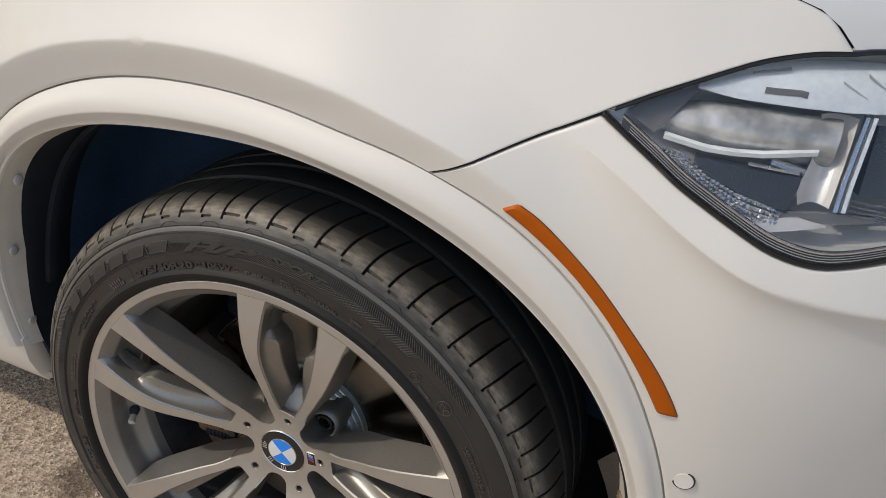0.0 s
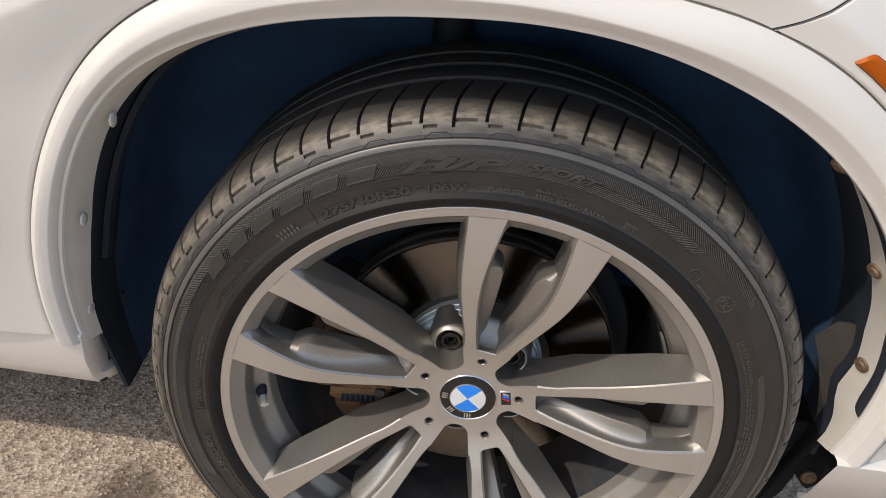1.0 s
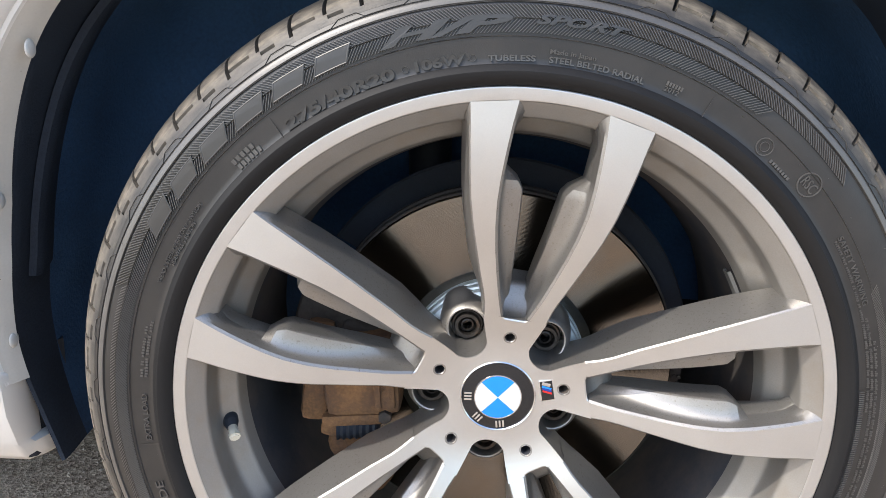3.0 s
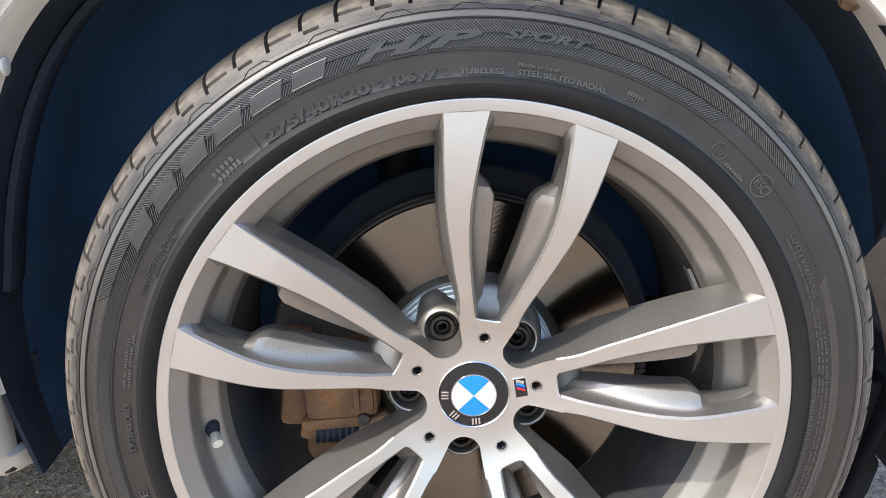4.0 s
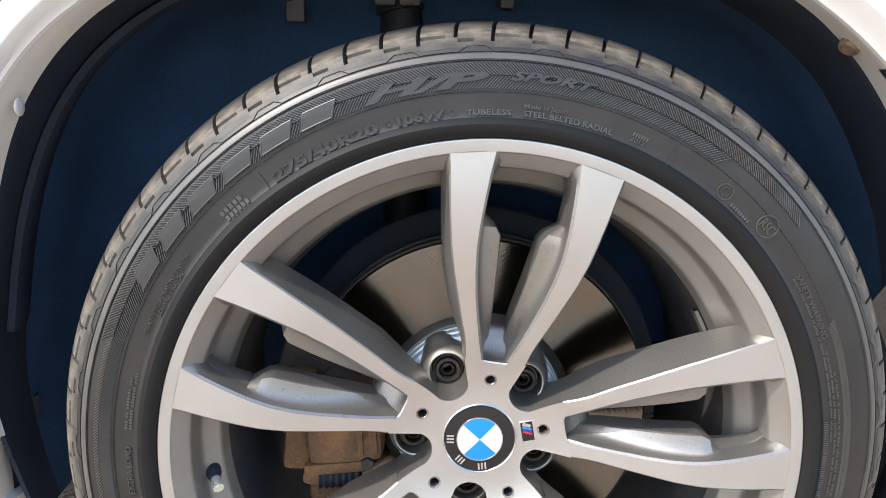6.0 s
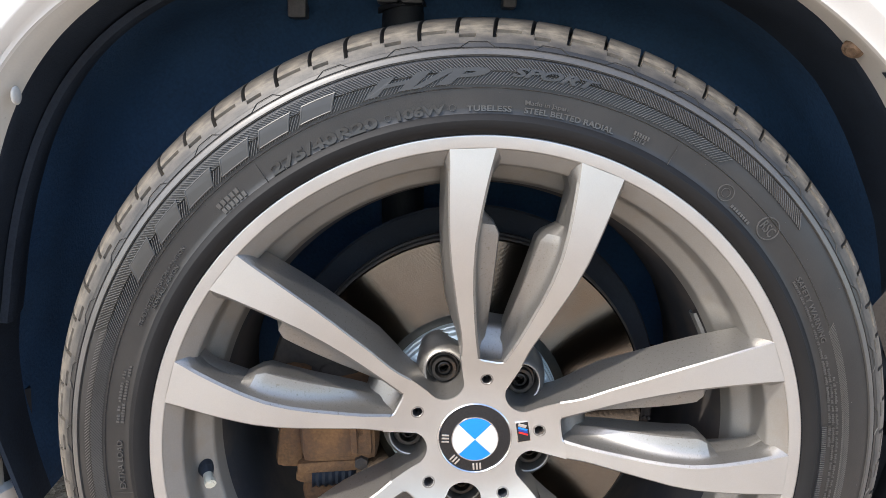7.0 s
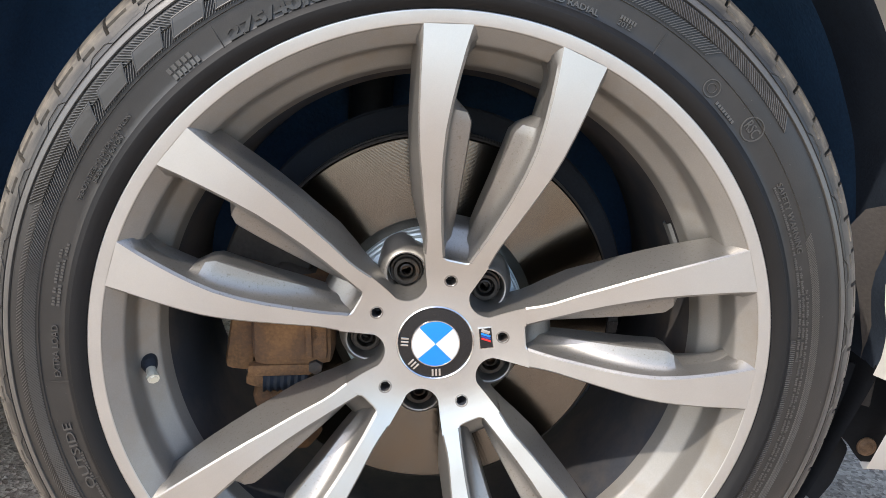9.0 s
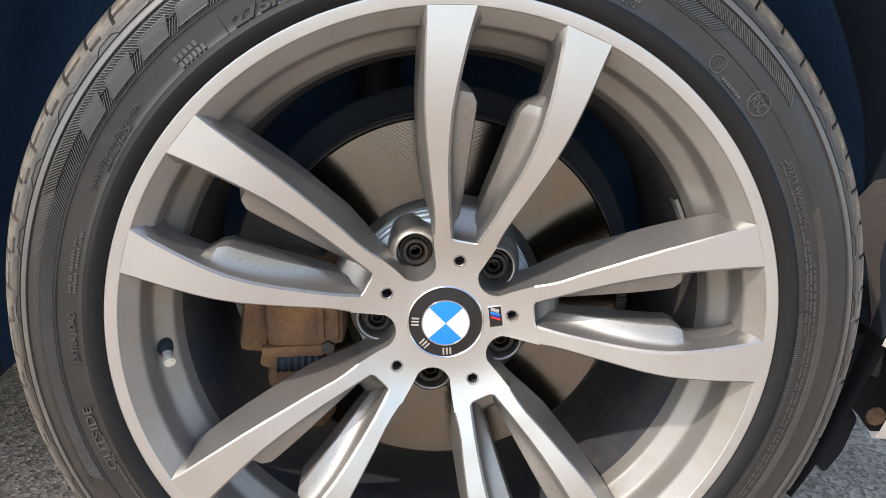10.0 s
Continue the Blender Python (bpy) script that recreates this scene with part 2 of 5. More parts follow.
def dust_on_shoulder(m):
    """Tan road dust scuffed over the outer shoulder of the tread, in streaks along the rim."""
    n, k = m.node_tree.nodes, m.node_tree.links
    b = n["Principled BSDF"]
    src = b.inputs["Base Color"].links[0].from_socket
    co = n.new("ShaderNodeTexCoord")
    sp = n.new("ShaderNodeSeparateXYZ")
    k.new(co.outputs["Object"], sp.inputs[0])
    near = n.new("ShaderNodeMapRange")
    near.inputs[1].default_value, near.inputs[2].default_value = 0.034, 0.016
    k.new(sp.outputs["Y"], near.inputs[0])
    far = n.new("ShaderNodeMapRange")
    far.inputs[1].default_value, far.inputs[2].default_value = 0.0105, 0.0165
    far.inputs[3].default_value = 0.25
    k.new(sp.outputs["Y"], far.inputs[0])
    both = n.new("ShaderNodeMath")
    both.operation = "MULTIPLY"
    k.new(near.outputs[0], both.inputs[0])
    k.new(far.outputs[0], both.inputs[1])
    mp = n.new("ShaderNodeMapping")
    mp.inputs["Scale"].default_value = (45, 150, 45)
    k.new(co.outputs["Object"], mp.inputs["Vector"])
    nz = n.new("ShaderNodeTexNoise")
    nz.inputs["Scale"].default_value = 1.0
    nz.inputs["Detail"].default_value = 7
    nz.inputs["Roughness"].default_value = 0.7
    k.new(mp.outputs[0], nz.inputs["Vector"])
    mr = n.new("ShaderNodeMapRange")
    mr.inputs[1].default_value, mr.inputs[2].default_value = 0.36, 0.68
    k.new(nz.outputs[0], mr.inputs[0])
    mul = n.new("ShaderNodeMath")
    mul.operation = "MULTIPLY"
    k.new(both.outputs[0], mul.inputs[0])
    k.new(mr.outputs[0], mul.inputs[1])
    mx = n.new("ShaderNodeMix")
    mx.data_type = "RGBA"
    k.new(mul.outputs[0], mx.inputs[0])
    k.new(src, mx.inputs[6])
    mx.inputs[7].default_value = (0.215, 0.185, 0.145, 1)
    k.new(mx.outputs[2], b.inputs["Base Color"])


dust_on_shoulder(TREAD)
def ribbed(m, scale, strength):
    """Fine moulded ribs across a plastic lens."""
    n, k = m.node_tree.nodes, m.node_tree.links
    co, wv, bp = n.new("ShaderNodeTexCoord"), n.new("ShaderNodeTexWave"), n.new("ShaderNodeBump")
    wv.bands_direction = "DIAGONAL"
    wv.inputs["Scale"].default_value = scale
    bp.inputs["Strength"].default_value = strength
    bp.inputs["Distance"].default_value = 0.001
    k.new(co.outputs["Object"], wv.inputs["Vector"])
    k.new(wv.outputs[0], bp.inputs["Height"])
    k.new(bp.outputs[0], n["Principled BSDF"].inputs["Normal"])


ribbed(AMBER, 420, 0.2)
for m_ in (RUBBER, RUBBER_RAISED):
    m_.node_tree.nodes["Principled BSDF"].inputs["IOR"].default_value = 1.5
    m_.node_tree.nodes["Principled BSDF"].inputs["Coat Roughness"].default_value = 0.40
for m_ in (ALLOY, MACHINED):
    m_.node_tree.nodes["Principled BSDF"].inputs["Coat Roughness"].default_value = 0.38
DISC, GLASS, ASPHALT = disc_material(), glass_material(), ground_material()

# ---- shared builders ----
HUB_Z = 0.352
PHASE = 82.0      # the axis of one spoke pair, degrees from the car's forward direction


def wheel_point(r, deg, y):
    a = radians(deg)
    return Vector((r * math.cos(a), y, HUB_Z + r * math.sin(a)))


def mesh_object(name, verts, faces, materials, parent=None, label="", smooth=True, slots=None):
    me = bpy.data.meshes.new(name)
    me.from_pydata([tuple(v) for v in verts], [], faces)
    bm = bmesh.new()
    bm.from_mesh(me)
    bmesh.ops.recalc_face_normals(bm, faces=bm.faces)
    bm.to_mesh(me)
    bm.free()
    mats = materials if isinstance(materials, (list, tuple)) else [materials]
    for m in mats:
        me.materials.append(m)
    if slots:
        me.polygons.foreach_set("material_index", slots)
    if smooth:
        me.polygons.foreach_set("use_smooth", [True] * len(me.polygons))
    me.update()
    ob = new(name, me)
    ob.parent = parent
    if label:
        tagged(ob, label)
    return ob


def sharpen(ob, degrees=35):
    """Smooth shading with sharp edges above an angle."""
    bm = bmesh.new()
    bm.from_mesh(ob.data)
    for e in bm.edges:
        e.smooth = not (len(e.link_faces) == 2 and e.calc_face_angle(0) > radians(degrees))
    bm.to_mesh(ob.data)
    bm.free()
    return ob


def part(name, bm, material, parent, label=""):
    bmesh.ops.recalc_face_normals(bm, faces=bm.faces)
    me = bpy.data.meshes.new(name)
    bm.to_mesh(me)
    bm.free()
    me.materials.append(material)
    me.polygons.foreach_set("use_smooth", [True] * len(me.polygons))
    ob = new(name, me)
    ob.parent = parent
    if label:
        tagged(ob, label)
    return sharpen(ob)


def lathe(name, profile, material, parent, label="", steps=180, span=(0, 360), closed=False, floor=False):
    """A profile of (radius, y) turned round the axle."""
    full = abs(span[1] - span[0] - 360) < 1e-6
    rows = steps if full else steps + 1
    verts, faces = [], []
    for i in range(rows):
        d = span[0] + (span[1] - span[0]) * i / steps
        for r, y in profile:
            p = wheel_point(r, d, y)
            if floor:
                p.z = max(p.z, 0.001)
            verts.append(p)
    n = len(profile)
    for i in range(steps):
        j = (i + 1) % rows
        for q in range(n if closed else n - 1):
            w = (q + 1) % n
            faces.append((i * n + q, i * n + w, j * n + w, j * n + q))
    return sharpen(mesh_object(name, verts, faces, material, parent, label))


def grid(name, rows, material, parent, label="", back=None):
    """A sheet from rows of points; back: a second sheet that far inward, closed at the rim."""
    h, w = len(rows), len(rows[0])
    verts = [p for row in rows for p in row]
    faces = [(i * w + j, i * w + j + 1, (i + 1) * w + j + 1, (i + 1) * w + j) for i in range(h - 1) for j in range(w - 1)]
    if back:
        o = len(verts)
        verts += [Vector(p) + Vector(back) for p in verts]
        faces += [tuple(o + q for q in reversed(f)) for f in faces[:]]
        rim = [j for j in range(w)] + [i * w + w - 1 for i in range(1, h)] + [(h - 1) * w + j for j in range(w - 2, -1, -1)] + [i * w for i in range(h - 2, 0, -1)]
        for a, b in zip(rim, rim[1:] + rim[:1]):
            faces.append((a, b, o + b, o + a))
    return sharpen(mesh_object(name, verts, faces, material, parent, label), 50)


def box(bm, size, m, bevel=0.002):
    r = bmesh.ops.create_cube(bm, size=1)
    bmesh.ops.scale(bm, vec=size, verts=r["verts"])
    es = list({e for v in r["verts"] for e in v.link_edges})
    if bevel:
        r2 = bmesh.ops.bevel(bm, geom=es, offset=bevel, segments=2, affect="EDGES", profile=0.6)
        vs = list({v for f in r2["faces"] for v in f.verts} | {v for v in r["verts"] if v.is_valid})
    else:
        vs = r["verts"]
    bmesh.ops.transform(bm, matrix=m, verts=vs)


def rod(bm, a, b, r, r2=None, seg=20):
    a, b = Vector(a), Vector(b)
    m = Matrix.Translation((a + b) / 2) @ (b - a).to_track_quat("Z", "Y").to_matrix().to_4x4()
    bmesh.ops.create_cone(bm, cap_ends=True, segments=seg, radius1=r, radius2=r if r2 is None else r2, depth=(b - a).length, matrix=m)


def interp(x, pairs):
    return float(np.interp(x, [p[0] for p in pairs], [p[1] for p in pairs]))


def smooth_curve(pts, n):
    """n points along a Catmull-Rom curve through pts, evenly spaced."""
    pts = [Vector(p) for p in pts]
    ext = [pts[0] * 2 - pts[1]] + pts + [pts[-1] * 2 - pts[-2]]
    dense = []
    for i in range(1, len(ext) - 2):
        a, b, c, d = ext[i - 1:i + 3]
        for s in range(24):
            t = s / 24
            dense.append(0.5 * ((2 * b) + (c - a) * t + (2 * a - 5 * b + 4 * c - d) * t * t + (3 * b - a - 3 * c + d) * t ** 3))
    dense.append(pts[-1])
    acc = [0]
    for p, q in zip(dense, dense[1:]):
        acc.append(acc[-1] + (q - p).length)
    out = []
    for i in range(n):
        s = acc[-1] * i / (n - 1)
        j = min(max(int(np.searchsorted(acc, s)), 1), len(acc) - 1)
        f = (s - acc[j - 1]) / max(acc[j] - acc[j - 1], 1e-9)
        out.append(dense[j - 1].lerp(dense[j], f))
    return out


# ---- ground ----
ground = grid("ground", [[Vector((x, y, 0)) for x in (-400, -8, -2, 0, 2, 8, 400)] for y in (-400, -8, -2, 0, 2, 8, 400)], ASPHALT, None)
tagged(ground, "worn grey-beige asphalt with coarse gravel and an oil stain", "ground", kind="structure")


def pebbles():
    verts, faces = [], []
    rng = random.Random(4)
    base = [(1, 0, 0), (-1, 0, 0), (0, 1, 0), (0, -1, 0), (0, 0, 1), (0, 0, -1)]
    tri = [(0, 2, 4), (2, 1, 4), (1, 3, 4), (3, 0, 4), (2, 0, 5), (1, 2, 5), (3, 1, 5), (0, 3, 5)]
    for _ in range(5200):
        x, y = rng.uniform(-1.0, 0.95), rng.uniform(-0.25, 0.75)
        if abs(x) < 0.12 and 0 < y < 0.3:
            continue
        s = rng.choice((0.0012, 0.0016, 0.0022, 0.003, 0.0045)) * rng.uniform(0.7, 1.2)
        a, o = rng.uniform(0, 6.28), len(verts)
        q = [rng.uniform(0.6, 1.2) for _ in range(6)]
        for (u, v, w), g in zip(base, q):
            u, v = u * g, v * g * 0.8
            verts.append((x + s * (u * math.cos(a) - v * math.sin(a)), y + s * (u * math.sin(a) + v * math.cos(a)), s * 0.35 + 0.55 * s * w * g))
        faces += [tuple(o + i for i in f) for f in tri]
    stone = mat("gravel_stone", (0.52, 0.45, 0.37), 0.85, 0.0, 0.5, 60, 300, other=(0.2, 0.165, 0.13))
    ob = mesh_object("gravel", verts, faces, stone, None, smooth=False)
    tagged(ob, "loose beige and grey gravel scattered on the asphalt", "gravel", kind="stuff")


pebbles()

# ---- the car ----
car = new("car")
car.empty_display_size = 0.2
tagged(car, "white sport utility vehicle parked on asphalt, front wheel side, lightly dusty", "car")

# outline of the wheel arch: angle, radius, y
SEAM = ((-12, 0.470, 0.066), (0, 0.470, 0.050), (10, 0.474, 0.036), (20, 0.479, 0.026), (30, 0.484, 0.017), (40, 0.492, 0.009), (50, 0.497, 0.003), (60, 0.496, -0.002), (69.2, 0.490, -0.006),
        (80, 0.478, -0.004), (90, 0.481, -0.002), (100, 0.487, 0.0), (110, 0.497, 0.002), (120, 0.507, 0.005), (130, 0.517, 0.009), (137, 0.518, 0.014),
        (144, 0.512, 0.019), (152, 0.505, 0.026), (160, 0.499, 0.034), (169, 0.494, 0.045), (178, 0.488, 0.055), (181, 0.486, 0.059), (190, 0.480, 0.07))
LIP = ((-12, 0.428, 0.075), (0, 0.432, 0.058), (10, 0.437, 0.044), (20, 0.442, 0.030), (30, 0.445, 0.020), (40, 0.447, 0.012), (50, 0.446, 0.005), (60, 0.443, 0.0), (70, 0.439, -0.004),
       (80, 0.437, -0.006), (90, 0.435, -0.004), (100, 0.436, -0.002), (110, 0.445, 0.001), (120, 0.461, 0.006), (130, 0.478, 0.012), (137, 0.485, 0.017),
       (144, 0.483, 0.022), (151, 0.476, 0.028), (160, 0.468, 0.040), (167, 0.463, 0.048), (172, 0.460, 0.055), (176, 0.457, 0.060), (181, 0.454, 0.065), (190, 0.446, 0.08))
RETURN = ((-10, 0.008), (0, 0.010), (3, 0.012), (7, 0.020), (10, 0.022), (15, 0.015), (21, 0.0135), (26, 0.010), (32, 0.009), (40, 0.003), (46, -0.002), (55, -0.002), (65, 0.0), (80, 0.002), (100, 0.002), (120, 0.003), (130, 0.007), (138, 0.0105), (149, 0.013), (160, 0.016), (167, 0.017), (176, 0.012), (181, 0.011), (190, 0.008))
DEPTH = ((-10, 0.020), (0, 0.018), (5, 0.024), (10, 0.033), (15, 0.033), (21, 0.038), (32, 0.038), (46, 0.042), (55, 0.03), (65, 0.022), (100, 0.016), (130, 0.02), (138, 0.023), (149, 0.028), (160, 0.030), (167, 0.025), (176, 0.020), (190, 0.017))


def arch(table, d):
    """Smoothed (radius, y) of an arch outline at an angle."""
    s = [(interp(d + o, [(a, r) for a, r, y in table]), interp(d + o, [(a, y) for a, r, y in table])) for o in (-5, -2.5, 0, 2.5, 5)]
    w = (1, 2, 3, 2, 1)
    return sum(r * k for (r, _), k in zip(s, w)) / 9, sum(y * k for (_, y), k in zip(s, w)) / 9


CREASE = ((-1.2, 0.63), (-0.6, 0.67), (-0.42, 0.74), (-0.296, 0.817), (-0.233, 0.843), (-0.127, 0.868), (-0.032, 0.874), (0.084, 0.865), (0.208, 0.833), (0.255, 0.808), (0.3, 0.778), (0.36, 0.735), (0.42, 0.68), (1.0, 0.2))
BUMPER_CREASE = ((-1.0, 1.2), (0.20, 0.905), (0.316, 0.847), (0.352, 0.828), (0.380, 0.811), (0.431, 0.787), (0.466, 0.775), (0.512, 0.768), (0.567, 0.762), (1.0, 0.74))


def eased(x, pairs, reach=0.05):
    """Interpolation with its corners rounded off."""
    return sum(k * interp(x + o * reach, pairs) for o, k in ((-1, 1), (-0.67, 2), (-0.33, 3), (0, 4), (0.33, 3), (0.67, 2), (1, 1))) / 16


def side(x, z):
    """y of the body's outer skin."""
    y = 0.30 * max(0.0, 0.75 - z) ** 2 + 0.35 * max(0.0, x - 0.25) ** 2 + 1.1 * max(0.0, x - 0.44) ** 2
    lift = z - eased(x, CREASE)
    fade = eased(x, ((-0.66, 0.0), (-0.46, 0.6), (-0.3, 1.0), (0.14, 1.0), (0.32, 0.0)))
    turn = min(max((x - 0.15) / 0.31, 0.0), 1.0)
    turn = turn * turn * (3 - 2 * turn)
    slope = eased(x, ((-0.7, 0.0), (-0.44, 0.08), (-0.12, 0.40), (0.12, 0.56), (0.5, 0.56))) * (1 - turn)
    soft = eased(x, ((-0.6, 0.06), (-0.34, 0.022), (-0.12, 0.007), (0.24, 0.006), (0.32, 0.014), (0.40, 0.04)))
    y += slope * 0.5 * (lift + math.sqrt(lift * lift + soft * soft)) - 0.003
    swell = min(lift, 0.0) + 0.045
    swell = 0.5 * (swell - 0.02 + math.sqrt((swell + 0.02) ** 2 + 0.02 ** 2))
    y -= fade * 0.26 * swell * (1 if lift < 0 else math.exp(-lift / 0.05))
    rise = z - eased(x, BUMPER_CREASE, 0.03)
    soft = eased(x, ((0.24, 0.03), (0.33, 0.009), (0.5, 0.006)))
    under = max(0.0, -rise) / 0.028
    y += 0.019 * turn * under * math.exp(-under)
    y += 0.55 * turn * 0.5 * (rise + math.sqrt(rise * rise + soft * soft))
    y += 1.5 * max(0.0, z - 0.98) ** 2
    return y


def ruled(name, inner, outer, material, label, angles, rows=150, power=1.4, arching=None):
    """A skin panel between two outlines in (x, z), with its edges rolled in."""
    grid_rows = []
    edge = (0.0, 0.0008, 0.0022, 0.005)
    for i in range(len(inner)):
        a, b = inner[i], outer[i]
        full = max((b - a).length, 1e-6)
        fix = arch(SEAM, angles[i])[1] - side(a.x, a.y)
        s = [min(e / full, 0.04 * (q + 1) / 4) for q, e in enumerate(edge)]
        s += [s[-1] + (1 - 2 * s[-1]) * ((q + 1) / rows) ** power for q in range(rows - 1)]
        s += [1 - e for e in reversed([min(e / full, 0.04 * (q + 1) / 4) for q, e in enumerate(edge)])]
        row = []
        for q, t in enumerate(s):
            p = a.lerp(b, t)
            if arching:
                p = p + Vector((0, 4 * arching[i] * t * t * (1 - t)))
            y = side(p.x, p.y) + fix * math.exp(-((p - a).length / 0.07) ** 1.3)
            k = min(q, len(s) - 1 - q)
            y += (0.0035, 0.0009, 0.0002, 0.0)[k] if k < 4 else 0
            row.append(Vector((p.x, y, p.y)))
        grid_rows.append(row)
    return grid(name, grid_rows, material, car, label, back=(0, 0.004, 0))


def seam_points(a, b, n, out=0.0008):
    pts = []
    for i in range(n):
        d = a + (b - a) * i / (n - 1)
        r, y = arch(SEAM, d)
        p = wheel_point(r + out, d, 0)
        pts.append(Vector((p.x, p.z)))
    return pts


# fender
sr = seam_points(69.2, 69.3, 2)[0]
g = 0.0010
out_curve = smooth_curve([(sr.x - g, sr.y + g), (0.192, 0.8195), (0.213, 0.832), (0.258, 0.8590), (0.302, 0.8838)], 40)
out_curve += smooth_curve([(0.305, 0.8860), (0.336, 0.9030), (0.355, 0.9125), (0.394, 0.9315), (0.413, 0.9400), (0.433, 0.9465), (0.454, 0.9515), (0.478, 0.9545)], 44)[1:]
out_curve += smooth_curve([(0.4755, 0.9575), (0.465, 0.9665), (0.453, 0.9765), (0.434, 0.9830), (0.40, 0.9920), (0.30, 1.025), (0.1, 1.09)], 40)[1:]
out_curve += smooth_curve([(0.05, 1.11), (-0.3, 1.15), (-0.7, 1.18), (-0.95, 1.19), (-0.98, 1.1), (-0.98, 0.8), (-0.98, 0.5), (-0.98, 0.352)], 90)[1:]
turns = [interp(i, ((0, 69.4), (40, 82), (83, 94), (122, 110), (len(out_curve) - 1, 181))) for i in range(len(out_curve))]
inner_curve = [seam_points(d, d + 0.01, 2)[0] for d in turns]
belly = [interp(i, ((8, 0.0), (38, 0.012), (83, 0.036), (98, 0.036), (122, 0.02), (160, 0.0))) for i in range(len(out_curve))]
ruled("front_fender", inner_curve, out_curve, PAINT, "white painted front fender", turns, arching=belly)

# bumper
low = smooth_curve([(sr.x + g, sr.y - g), (0.192, 0.8170), (0.213, 0.8295), (0.258, 0.8563), (0.3012, 0.8803)], 24)
low += smooth_curve([(0.304, 0.8805), (0.323, 0.8695), (0.35, 0.8545), (0.377, 0.8390), (0.403, 0.8268), (0.43, 0.8148), (0.456, 0.8040), (0.48, 0.7978), (0.502, 0.7958), (0.524, 0.7985), (0.56, 0.8065), (0.66, 0.832), (0.74, 0.845)], 40)[1:]
low += smooth_curve([(0.76, 0.80), (0.77, 0.6), (0.77, 0.4), (0.77, 0.335)], 34)
low += [Vector((0.77 - 0.30 * i / 14, 0.332 - 0.008 * i / 14)) for i in range(1, 15)]
bump_in = seam_points(69.0, -2.7, len(low))
ruled("front_bumper", bump_in, low, PAINT, "white painted front bumper corner", [69.0 - 71.7 * i / (len(low) - 1) for i in range(len(low))])

# wheel arch flare with its rolled lip and return
flare_rows = []
for i in range(150):
    d = -2.7 + (182.3 + 2.7) * i / 149
    (rs, ys), (rl, yl) = arch(SEAM, d), arch(LIP, d)
    w = rs - rl
    ret, deep = interp(d, RETURN), interp(d, DEPTH)
    prof = [(rs + 0.004, ys + 0.010), (rs - 0.0004, ys + 0.005), (rs - 0.0009, ys + 0.0008), (rs - 0.004, ys - 0.0010), (rs - 0.10 * w - 0.004, ys - 0.0035),
            (rs - 0.3 * w, ys - 0.0075), (rs - 0.5 * w, ys * 0.5 + yl * 0.5 - 0.0100), (rl + 0.37 * w, yl - 0.0106), (rl + 0.340 * w, yl - 0.0105), (rl + 0.315 * w, yl - 0.0098), (rl + 0.285 * w, yl - 0.0086), (rl + 0.16 * w, yl - 0.0044), (rl + 0.004, yl - 0.0010), (rl + 0.001, yl), (rl, yl + 0.003),
            (rl - 0.3 * ret, yl + 0.3 * deep), (rl - 0.7 * ret, yl + 0.7 * deep), (rl - ret, yl + deep), (rl - ret + 0.006, yl + deep + 0.003)]
    flare_rows.append([wheel_point(r, d, y) for r, y in prof])
flare = grid("wheel_arch_flare", flare_rows, PAINT, car, "white wheel arch trim with a rolled lip")
flare.data.materials.append(PAINT_SPECK)
strips = len(flare_rows[0]) - 1
flare.data.polygons.foreach_set("material_index", [1 if i % strips >= 14 else 0 for i in range(len(flare.data.polygons))])
seal_rows = [[wheel_point(arch(SEAM, d)[0] + o, d, arch(SEAM, d)[1] + 0.0062) for o in (-0.003, 0.004)] for d in np.linspace(-3, 180, 150)]
grid("arch_seal", seal_rows, BLACK, car, "black rubber seal in the panel gap", back=(0, 0.004, 0))
fs = smooth_curve([(sr.x, sr.y), (0.213, 0.829), (0.258, 0.8578), (0.302, 0.882)], 40)
grid("fender_seal", [[Vector((p.x, side(p.x, p.y) + 0.006, p.y + o)) for o in (-0.006, 0.006)] for p in fs], BLACK, car, "", back=(0, 0.004, 0))

# side skirt behind the wheel
sk = ((0.085, 0.3490), (0.064, 0.3475), (0.0612, 0.3445), (0.0630, 0.335), (0.070, 0.300), (0.085, 0.265), (0.0868, 0.261), (0.0890, 0.257), (0.100, 0.240), (0.1070, 0.2320), (0.114, 0.2310), (0.14, 0.24))


def skirt_end(z):
    return -0.4535 - 0.105 * (0.347 - z)


rows = [[Vector((x, y, z)) for y, z in sk] for x in (-2.1, -1.5, -0.98, -0.8, -0.6, -0.5)]
for o, d in ((-0.006, 0.0), (-0.0015, 0.0004), (0.0, 0.003)):
    rows.append([Vector((skirt_end(z) + o, y + d, z)) for y, z in sk])
for o, low, d in ((0.004, 0.008, 0.012), (0.006, 0.014, 0.026), (0.003, 0.010, 0.040)):
    rows.append([Vector((skirt_end(z) + (o if z > 0.259 else low), (max(y, 0.062) if z < 0.343 else 0.064) + d, min(z, 0.343))) for y, z in sk])
grid("side_skirt", rows, PAINT, car, "white side skirt behind the wheel")
# lower bumper lip ahead of the wheel
def lip_section(x):
    z1 = interp(x, ((0.4345, 0.3305), (0.475, 0.3312), (0.77, 0.334)))
    z0, y1 = 0.2330, 0.047 + 0.35 * max(0.0, x - 0.48) ** 2
    return ((x, y1 + 0.03, z1 + 0.002), (x, y1 + 0.004, z1 + 0.001), (x, y1, z1 - 0.002), (x, y1 + 0.028, z0 + 0.003), (x, y1 + 0.033, z0), (x, y1 + 0.040, z0 + 0.004))


